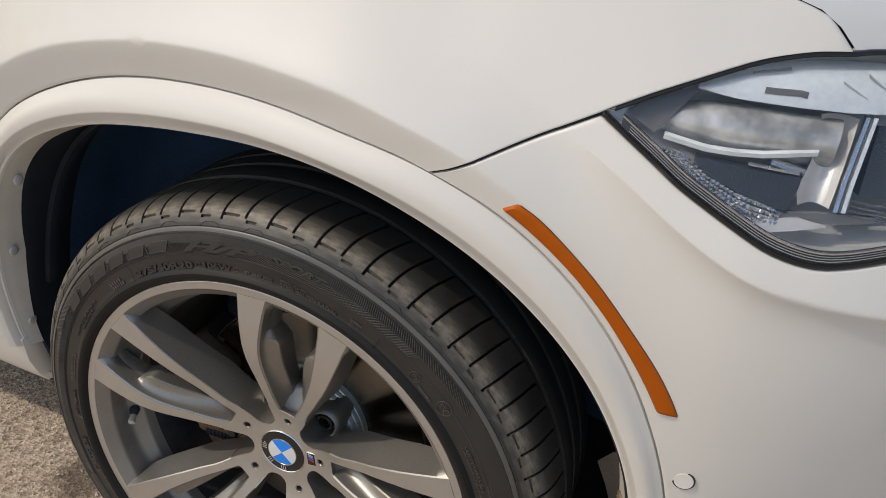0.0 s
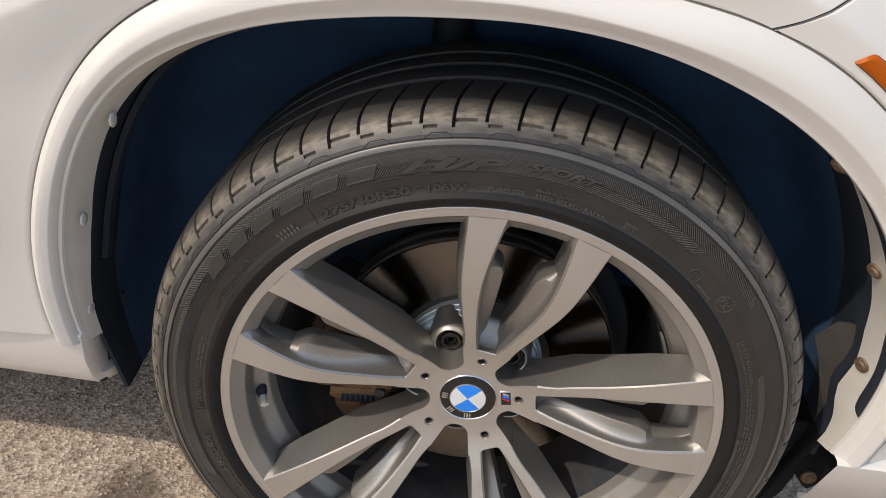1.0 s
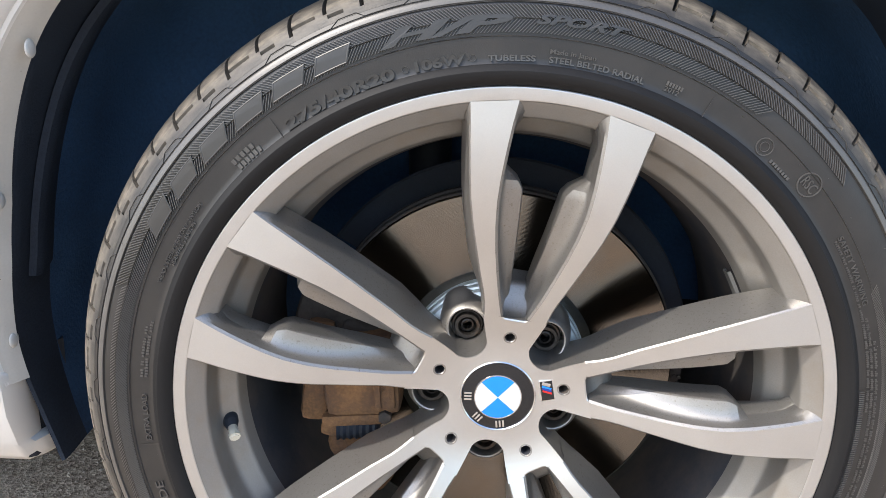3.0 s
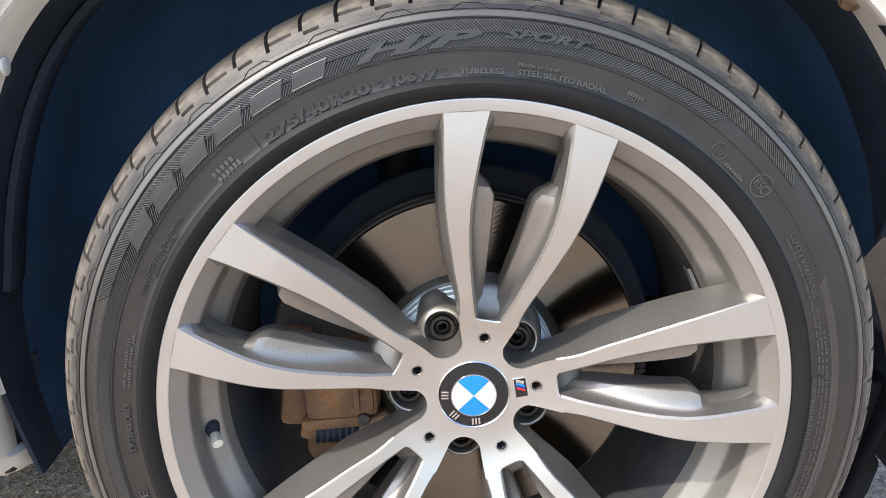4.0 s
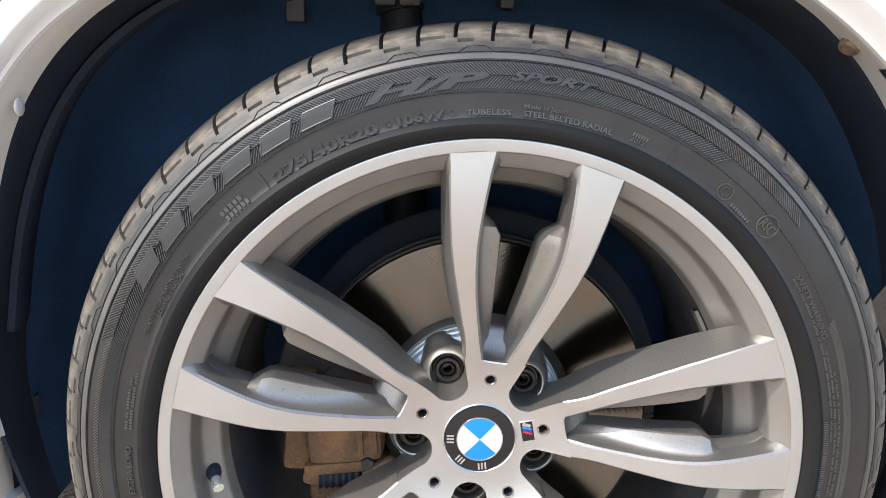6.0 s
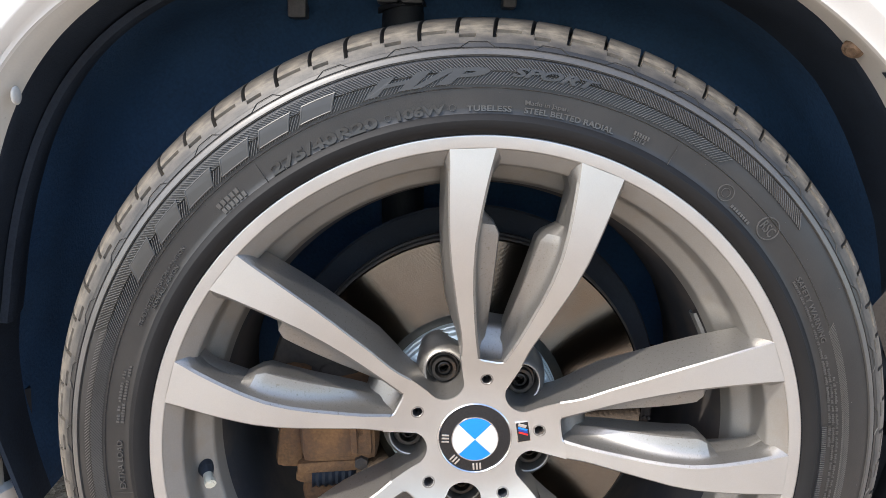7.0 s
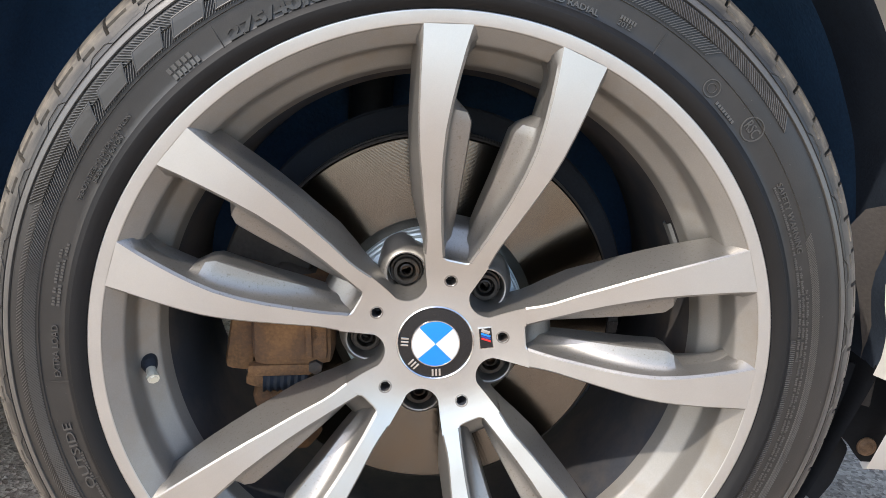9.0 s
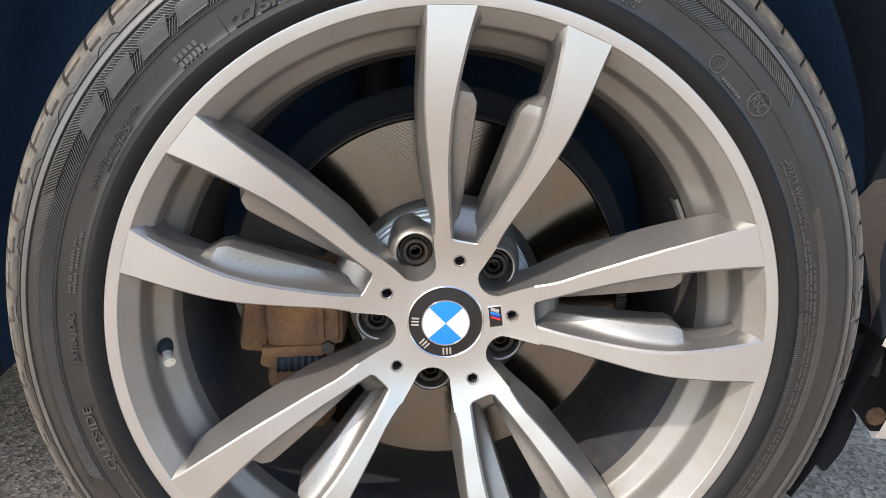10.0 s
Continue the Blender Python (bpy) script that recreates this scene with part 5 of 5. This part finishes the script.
def spoke_mesh(sign):
    stations = [0.0775, 0.083, 0.09, 0.10, 0.11, 0.12, 0.13, 0.14, 0.15, 0.16, 0.17, 0.18, 0.188, 0.1905, 0.1965, 0.2045, 0.211, 0.217, 0.222, 0.226, 0.230, 0.234, 0.238, 0.242, 0.246, 0.251, 0.255, 0.26]
    verts, faces, slots = [], [], []
    for s in stations:
        to, ti = interp(s, OUTER), interp(s, INNER)
        tl = min(interp(s, LEDGE), ti - 0.0014)
        y = face_y(math.hypot(s, (to + ti) / 2))
        dep = interp(s, ((0.0785, 0.046), (0.13, 0.046), (0.2, 0.044), (0.24, 0.036), (0.26, 0.028)))
        sl = interp(s, ((0.0775, 0.0008), (0.085, 0.003), (0.10, 0.007), (0.12, 0.009), (0.15, 0.008), (0.26, 0.005)))
        led = y + (interp(s, ((0.0755, 0.027), (0.12, 0.0235), (0.16, 0.0190), (0.19, 0.0165))) if s < 0.2045 else 0.022)
        foot, base = ti - 0.0015, y + 0.0085
        wide, drop = foot - tl - 0.0010, led - base
        sec = ((to + 0.0005, y + 0.0013), (to - 0.0008, y), (ti + 0.0013, y), (ti - 0.0008, y + 0.0019), (ti - 0.0012, y + 0.0055), (foot, base),
               (foot - 0.10 * wide, base + 0.33 * drop), (foot - 0.30 * wide, base + 0.60 * drop), (foot - 0.62 * wide, base + 0.82 * drop), (tl + 0.0010, led),
               (tl, led + 0.0020), (tl - 0.0004, y + dep), (to + sl, y + dep), (to + sl * 0.85, y + dep - 0.008), (to + 0.0016, y + 0.010))
        # walls flare out into the rim where they meet it
        rooted = []
        for q, (t, yy) in enumerate(sec):
            cone = interp(yy, ((0.0, 0.2590), (0.002, 0.2575), (0.0124, 0.2466), (0.0375, 0.2462), (0.0425, 0.2428), (0.0516, 0.2318), (0.066, 0.2280)))
            gap = math.sqrt(cone * cone - t * t) - s
            root = 0.0048 * min(1.0, max(0.0, 1 - gap / 0.013)) ** 2.0 * min(1.0, max(0.0, (yy - y - 0.001) / 0.008))
            rooted.append((t + root * (0, 0, 0.7)[q - 12], yy) if q >= 12 else ((t - root, yy) if q >= 4 and s > 0.2045 else (t, yy)))
        sec = rooted
        for q, (t, yy) in enumerate(sec):
            reach = math.sqrt(0.2600 ** 2 - t * t)
            u = reach if s == 0.26 else min(s, reach)
            if q < 4:
                yy = face_y(math.hypot(u, t)) + (yy - y)
            verts.append((u, yy, t * sign))
    n = 15
    for i in range(len(stations) - 1):
        for q in range(n):
            w = (q + 1) % n
            faces.append((i * n + q, i * n + w, (i + 1) * n + w, (i + 1) * n + q))
            slots.append(1 if q == 1 else 0)
    for base in ((len(stations) - 1) * n,):
        faces.append(tuple(base + q for q in range(n)))
        slots.append(0)
    me = bpy.data.meshes.new("spoke")
    me.from_pydata(verts, [], faces)
    me.materials.append(ALLOY)
    me.materials.append(MACHINED)
    me.polygons.foreach_set("material_index", slots)
    me.polygons.foreach_set("use_smooth", [True] * len(me.polygons))
    bm = bmesh.new()
    bm.from_mesh(me)
    bmesh.ops.recalc_face_normals(bm, faces=bm.faces)
    for e in bm.edges:
        e.smooth = not (len(e.link_faces) == 2 and e.calc_face_angle(0) > radians(26))
    bm.to_mesh(me)
    bm.free()
    return me


# local wheel frame: x along a spoke pair's axis, y inward, z ahead of it
def turned(deg):
    a = radians(deg)
    return Matrix.Translation((0, 0, HUB_Z)) @ Matrix(((math.cos(a), 0, -math.sin(a), 0), (0, 1, 0, 0), (math.sin(a), 0, math.cos(a), 0), (0, 0, 0, 1)))


for sign in (1, -1):
    me = spoke_mesh(sign)
    for k in range(5):
        ob = new("spoke", me)
        ob.parent = rim
        ob.matrix_basis = turned(PHASE + 72 * k)

# hub plate, with its bolt pockets and small holes
BOLT_R, POCKET = 0.0603, 0.0168


HUB_Y = 0.0450


def hub_radius(d):
    """Outline of the hub plate at an angle from a spoke pair's axis."""
    d = abs((d + 36) % 72 - 36)
    if d < 19.2:
        return interp(d, ((0, 0.0762), (4, 0.0764), (6.4, 0.0770), (7.6, 0.0778), (12, 0.0793), (16, 0.0806), (19.2, 0.0820)))
    if d < 20.4:
        return interp(d, ((19.2, 0.0820), (19.7, 0.072), (20.1, 0.064), (20.4, 0.0575)))
    x = BOLT_R * math.sin(radians(36 - d))
    return BOLT_R * math.cos(radians(36 - d)) - math.sqrt(max(POCKET ** 2 - x ** 2, 0))


angles = sorted({round(72 * k + s * o, 3) for k in range(5) for s in (1, -1) for o in [q * 0.8 for q in range(24)] + [19.2, 19.7, 20.1, 20.4, 21, 22, 23.5, 25, 27, 29, 31, 33.5, 36]})
angles = [a for a in angles if -36 <= a < 324]
RINGS = 34
verts, faces, slots = [], [], []
for a in angles:
    top_r = hub_radius(a)
    for q in range(RINGS + 1):
        r = 0.0332 + (top_r - 0.0332) * q / RINGS
        verts.append(wheel_point(r, PHASE + a, face_y(r) + (0.0009 if q == RINGS and not 7.6 < abs((a + 36) % 72 - 36) < 19.25 else 0.0)))
    for o, dy in ((0.0008, 0.007), (0.002, 0.022), (0.005, 0.046)):
        verts.append(wheel_point(top_r + o, PHASE + a, face_y(top_r) + dy))
per = RINGS + 4
holes = [wheel_point(0.0575, PHASE + 72 * k, 0) for k in range(5)]
for i in range(len(angles)):
    j = (i + 1) % len(angles)
    for q in range(per - 1):
        f = (i * per + q, i * per + q + 1, j * per + q + 1, j * per + q)
        mid = sum((verts[v] for v in f), Vector()) / 4
        if any(math.hypot(mid.x - h.x, mid.z - h.z) < 0.0046 for h in holes):
            continue
        faces.append(f)
        slots.append(1 if q < RINGS else 0)
hub_plate = mesh_object("hub_plate", verts, faces, [ALLOY, MACHINED], rim, "machined hub plate with drilled holes", slots=slots)
sharpen(hub_plate, 32)
for h in holes:
    bm = bmesh.new()
    rows_ = []
    for r, y in ((0.0060, 0.0007), (0.0057, -0.0001), (0.0048, -0.0002), (0.0042, 0.0006), (0.0040, 0.006), (0.0038, 0.014), (0.0002, 0.015)):
        rows_.append([bm.verts.new(h + Vector((r * math.cos(a), face_y(math.hypot(h.x + r * math.cos(a), h.z - HUB_Z + r * math.sin(a))) + y, r * math.sin(a)))) for a in np.linspace(0, 2 * math.pi, 24, endpoint=False)])
    for p, q in zip(rows_, rows_[1:]):
        for i in range(24):
            bm.faces.new((p[i], p[(i + 1) % 24], q[(i + 1) % 24], q[i]))
    hole = part("drilled_hole", bm, ALLOY, rim)
    # hole walls and bottom coloured dark to paint in their shade
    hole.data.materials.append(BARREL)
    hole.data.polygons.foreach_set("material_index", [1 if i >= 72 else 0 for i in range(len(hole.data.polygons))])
lathe("hub_back", ((0.020, 0.086), (0.060, 0.086), (0.068, 0.087), (0.071, 0.090), (0.071, 0.100)), ALLOY, rim, "", steps=80)
# sloped pads at the foot of each spoke pair
for k in range(5):
    bm = bmesh.new()
    w = []
    for u, t, y in ((0.0757, 0.0100, 0.0385), (0.0770, 0.0102, 0.0435), (0.0795, 0.0106, 0.0485), (0.084, 0.0118, 0.0530), (0.090, 0.0135, 0.0568), (0.097, 0.0155, 0.0600), (0.1015, 0.0165, 0.0635), (0.1035, 0.0170, 0.069), (0.1045, 0.0172, 0.090)):
        w.append([bm.verts.new((u, y, -t)), bm.verts.new((u, y, t))])
    for a, b in zip(w, w[1:]):
        bm.faces.new((a[0], a[1], b[1], b[0]))
    bm.transform(turned(PHASE + 72 * k))
    part("spoke_pad", bm, ALLOY, rim)

for k in range(5):
    c = PHASE + 36 + 72 * k
    m = turned(c) @ Matrix.Translation((BOLT_R, 0, 0))

    def ring_surface(profile, seg=36):
        bm = bmesh.new()
        rows_ = [[bm.verts.new((r * math.cos(2 * math.pi * i / seg), y + slope * r * math.cos(2 * math.pi * i / seg), r * math.sin(2 * math.pi * i / seg))) for i in range(seg)] for r, y, slope in profile]
        for a, b in zip(rows_, rows_[1:]):
            for i in range(seg):
                j = (i + 1) % seg
                bm.faces.new((a[i], a[j], b[j], b[i]))
        bm.transform(m)
        return bm

    part("bolt_boss", ring_surface(((0.0270, 0.108, 0.08), (0.0256, 0.0920, 0.18), (0.0243, 0.0820, 0.22), (0.0230, 0.0760, 0.25), (0.0215, 0.0718, 0.27), (0.0195, 0.0692, 0.27), (0.0180, 0.0684, 0.26), (0.0169, 0.0692, 0.25), (0.0163, 0.0715, 0.2), (0.0158, 0.080, 0.0), (0.0158, 0.092, 0.0), (0.006, 0.093, 0.0), (0.0005, 0.093, 0.0))), ALLOY, rim, "rounded bolt boss")
    part("lug_bolt", ring_surface(((0.0148, 0.088, 0), (0.0146, 0.0815, 0), (0.0138, 0.0800, 0), (0.0122, 0.0800, 0), (0.0118, 0.0765, 0), (0.0112, 0.0750, 0), (0.0086, 0.0750, 0), (0.0080, 0.0765, 0), (0.0080, 0.083, 0), (0.0062, 0.084, 0), (0.0058, 0.0785, 0), (0.0044, 0.0780, 0), (0.0040, 0.086, 0), (0.0003, 0.086, 0)), 24), STEEL, rim, "dark steel wheel bolt")

# centre cap
lathe("centre_cap", ((0.0345, 0.0550), (0.0335, 0.0470), (0.0330, 0.0453), (0.0322, 0.0448), (0.0312, 0.0453), (0.0308, 0.0456), (0.0205, 0.0443), (0.0004, 0.0438)), GLOSS_BLACK, rim, "black centre cap with a blue and white disc", steps=90)
lathe("cap_ring", ((0.0338, 0.0475), (0.0333, 0.0450), (0.0325, 0.0444), (0.0317, 0.0450), (0.0313, 0.0456)), CHROME, rim, "thin silver ring", steps=90)
lathe("emblem_ring", ((0.0212, 0.0446), (0.0208, 0.0436), (0.0201, 0.0436), (0.0197, 0.0442)), CHROME, rim, "thin silver ring", steps=90)
for k in range(4):
    a0 = 47 + 90 * k
    lathe("emblem_quarter", ((0.0199, 0.0438), (0.015, 0.0434), (0.008, 0.0432), (0.0002, 0.0431)), BLUE if k % 2 == 0 else WHITE, rim, "blue quarter" if k % 2 == 0 else "white quarter", steps=16, span=(a0 + 0.4, a0 + 89.6))
for d in (180, 229, 276):
    bm = bmesh.new()
    for o in (-0.0030, 0, 0.0030):
        box(bm, (0.0066, 0.0009, 0.0017), Matrix.Translation((0.0263, 0.0444, o)), 0.0003)
    bm.transform(turned(d))
    part("silver_mark", bm, CHROME, rim, "plain silver mark")
# small striped badge
bm = bmesh.new()
box(bm, (0.0125, 0.0016, 0.0195), Matrix.Translation((0.0432, HUB_Y - 0.0003, 0)), 0.0005)
bm.transform(turned(PHASE - 72 + 0.5))
part("badge", bm, CHROME, rim, "small framed badge with coloured stripes")
bm = bmesh.new()
box(bm, (0.0108, 0.0008, 0.0178), Matrix.Translation((0.0432, HUB_Y - 0.0011, 0)), 0.0002)
bm.transform(turned(PHASE - 72 + 0.5))
part("badge_field", bm, GLOSS_BLACK, rim, "black field")
bm = bmesh.new()
box(bm, (0.0075, 0.0006, 0.0030), pose(0.0432, HUB_Y - 0.0016, 0.0062, 0, 25, 0), 0.0001)
bm.transform(turned(PHASE - 72 + 0.5))
part("badge_mark", bm, CHROME, rim, "plain silver mark")
for i, m_ in enumerate((BLUE, NAVY, RED)):
    bm = bmesh.new()
    box(bm, (0.0085, 0.0006, 0.0016), pose(0.0432, HUB_Y - 0.0016, 0.0030 - 0.0022 * i, 0, 25, 0), 0.0001)
    bm.transform(turned(PHASE - 72 + 0.5))
    part("badge_stripe", bm, m_, rim, "coloured stripe")

# valve
va = wheel_point(0.2405, 187.6, 0.0455)
vd = Vector((0.42, -0.80, -0.30)).normalized()
bm = bmesh.new()
rod(bm, va - vd * 0.008, va + vd * 0.004, 0.0078, 0.0068)
rod(bm, va + vd * 0.004, va + vd * 0.010, 0.0066, 0.0048)
part("valve_stem", bm, BLACK, rim, "black rubber valve stem")
bm = bmesh.new()
rod(bm, va + vd * 0.009, va + vd * 0.0175, 0.0043, 0.0043, 12)
rod(bm, va + vd * 0.0175, va + vd * 0.0215, 0.0052, 0.0050, 8)
rod(bm, va + vd * 0.0215, va + vd * 0.0222, 0.0034, 0.0030, 8)
part("valve_cap", bm, BRASS, rim, "pale brass valve cap")

# ---- brake and hub behind the wheel ----
disc = lathe("brake_disc", ((0.0830, 0.120), (0.0930, 0.1165), (0.0955, 0.1135), (0.1000, 0.1130), (0.1675, 0.1130), (0.1690, 0.1145)), DISC, car, "worn brake disc with brownish swept face", steps=160)
lathe("disc_edge", ((0.1690, 0.1145), (0.1710, 0.1160), (0.1715, 0.1230), (0.1660, 0.1240), (0.1660, 0.1340), (0.1715, 0.1350), (0.1715, 0.1440), (0.09, 0.1450)), IRON, disc, "dark rusty disc rim", steps=160)
lathe("disc_hat", ((0.0600, 0.0925), (0.0720, 0.0925), (0.0726, 0.0935), (0.0740, 0.0935), (0.0746, 0.0922), (0.0790, 0.0922), (0.0815, 0.0935), (0.0825, 0.0965), (0.0825, 0.1005), (0.0842, 0.1015), (0.0850, 0.1040), (0.0850, 0.1080), (0.0862, 0.1090), (0.0862, 0.1210)), HAT, disc, "silver disc bell", steps=120)
lathe("dust_shield", ((0.05, 0.170), (0.150, 0.166), (0.186, 0.160), (0.192, 0.156), (0.194, 0.158), (0.190, 0.166), (0.150, 0.172)), BLACK, disc, "black dust shield", steps=100, span=(-120, 145))


def arc_block(bm, r0, r1, a0, a1, y0, y1, bev=0.006, seg=12, taper=0.0):
    rows_ = []
    for i in range(seg + 1):
        d = a0 + (a1 - a0) * i / seg
        e = min(i, seg - i)
        k = bev if e == 0 else (bev * 0.3 if e == 1 else 0)
        a, b = r0 + k, r1 - k - taper * abs(2 * i / seg - 1)
        c, f = y0 + k, y1
        sec = ((a + bev, c), (b - bev, c), (b - bev * 0.3, c + bev * 0.3), (b, c + bev), (b, f), (a, f), (a, c + bev), (a + bev * 0.3, c + bev * 0.3))
        rows_.append([bm.verts.new(wheel_point(r, d, y)) for r, y in sec])
    for p, q in zip(rows_, rows_[1:]):
        for i in range(8):
            j = (i + 1) % 8
            bm.faces.new((p[i], p[j], q[j], q[i]))
    bm.faces.new(rows_[0])
    bm.faces.new(rows_[-1])


bm = bmesh.new()
box(bm, (0.074, 0.075, 0.084), pose(-0.1265, 0.1185, 0.3480, 0, -4, 0), 0.012)
box(bm, (0.066, 0.02, 0.052), pose(-0.1265, 0.0880, 0.3390, 0, -4, 0), 0.007)
caliper = part("brake_caliper", bm, RUST, car, "rusty brown cast brake caliper")
for nm, size, m in (("caliper_flange", (0.026, 0.062, 0.104), pose(-0.1715, 0.1205, 0.348, 0, 6, 8)), ("casting_rib", (0.058, 0.052, 0.0115), pose(-0.1350, 0.1090, 0.3015, 0, -5, 0)),
                    ("casting_ear", (0.019, 0.05, 0.021), pose(-0.1560, 0.1120, 0.2915, 0, 14, 0)), ("casting_ear", (0.017, 0.03, 0.011), pose(-0.1360, 0.1100, 0.2715, 0, -8, 0)),
                    ("casting_rib", (0.006, 0.01, 0.050), pose(-0.1105, 0.0800, 0.343, 0, -4, 0))):
    bm = bmesh.new()
    box(bm, size, m, min(size) * 0.3)
    part(nm, bm, RUST, caliper)
bm = bmesh.new()
arc_block(bm, 0.120, 0.196, 150, 178, 0.098, 0.16, 0.009)
arc_block(bm, 0.105, 0.150, 160, 176, 0.092, 0.12, 0.006)
rod(bm, wheel_point(0.165, 148, 0.12), wheel_point(0.165, 180, 0.12), 0.009)
part("caliper_bracket", bm, IRON, caliper, "dark grimy caliper bracket")
bm = bmesh.new()
rings = [[bm.verts.new((-0.1500 + 0.0031 * q, 0.096 + (0.0125, 0.0104)[q % 2] * math.cos(h), 0.2872 + 0.0003 * q + (0.0125, 0.0104)[q % 2] * math.sin(h))) for h in np.linspace(0, 2 * math.pi, 20, endpoint=False)] for q in range(14)]
for p, q in zip(rings, rings[1:]):
    for i in range(20):
        bm.faces.new((p[i], p[(i + 1) % 20], q[(i + 1) % 20], q[i]))
bm.faces.new(rings[0])
bm.faces.new(rings[-1])
part("guide_pin_boot", bm, BLACK, caliper, "black rubber pin boot")
bm = bmesh.new()
arc_block(bm, 0.150, 0.186, 206, 232, 0.10, 0.15, 0.006)
part("caliper_arm", bm, RUST, caliper, "rusty lower caliper arm")
for d, r in ((186, 0.108), (203, 0.112)):
    bm = bmesh.new()
    rod(bm, wheel_point(r, d, 0.078), wheel_point(r, d, 0.09), 0.0065, 0.007, 6)
    part("caliper_bolt", bm, IRON, caliper, "grimy caliper bolt")

# suspension parts high in the wheel housing
bm = bmesh.new()
rod(bm, (-0.070, 0.300, 0.30), (-0.080, 0.335, 0.76), 0.025, 0.025, 24)
rod(bm, (-0.080, 0.335, 0.742), (-0.081, 0.336, 0.748), 0.030, 0.030, 24)
box(bm, (0.12, 0.24, 0.20), pose(0.0, 0.30, 0.34), 0.02)
knuckle = part("suspension_strut", bm, BLACK, car, "dark suspension strut and arm")
for x, w in ((-0.0965, 0.024), (-0.0690, 0.025)):
    bm = bmesh.new()
    box(bm, (w, 0.03, 0.07), pose(x, 0.308, 0.783), 0.004)
    rod(bm, (x, 0.296, 0.762), (x, 0.290, 0.762), 0.007, 0.006, 6)
    part("strut_clamp", bm, BRACKET, knuckle, "dull grey metal strut clamp")
for x, w, z in ((-0.197, 0.021, 0.729), (0.040, 0.016, 0.748)):
    bm = bmesh.new()
    box(bm, (w, 0.03, 0.07), pose(x, 0.315, z + 0.035), 0.004)
    box(bm, (w * 1.5, 0.02, 0.008), pose(x, 0.318, z + 0.030), 0.002)
    part("link_bracket", bm, BRACKET, knuckle, "small grey metal bracket")
screw("liner_clip", (-0.2452, 0.318, 0.7331), (0.2, -1, -0.3), 0.0055, BRACKET, liner, "pale plastic liner clip")

# small parts behind the spokes
rows = [[wheel_point(r, d, y) for r, y in ((0.2262, 0.066), (0.2235, 0.0675), (0.2225, 0.076), (0.2255, 0.0785))] for d in np.linspace(20.5, 30.5, 10)]
grid("balance_weight", rows, WEIGHT, rim, "strip of stick-on balance weights", back=(0.0005, 0.001, 0))
hose = smooth_curve([(0.262, 0.150, 0.410), (0.257, 0.150, 0.374), (0.2535, 0.152, 0.345), (0.2490, 0.155, 0.318), (0.240, 0.160, 0.285)], 24)
rows = [[p + Vector((w * (0.4 + 0.6 * math.sin(math.pi * i / 23)), d, 0)) for w, d in ((-0.0065, 0.004), (-0.003, 0.0), (0.003, 0.0), (0.0065, 0.004))] for i, p in enumerate(hose)]
grid("shield_edge", rows, RUST, car, "thin rusty shield edge behind the disc", back=(0, 0.003, 0))
bm = bmesh.new()
arc_block(bm, 0.158, 0.181, -5.5, 4.5, 0.1175, 0.15, 0.003, 8)
for q in range(10):
    box(bm, (0.004, 0.003, 0.0035), pose(0.161 + 0.0042 * (q % 5), 0.1165, 0.343 + 0.012 * (q // 5), 0, 20 * q, 0), 0.0008)
part("pad_abutment", bm, IRON, disc, "grimy iron block at the disc edge")
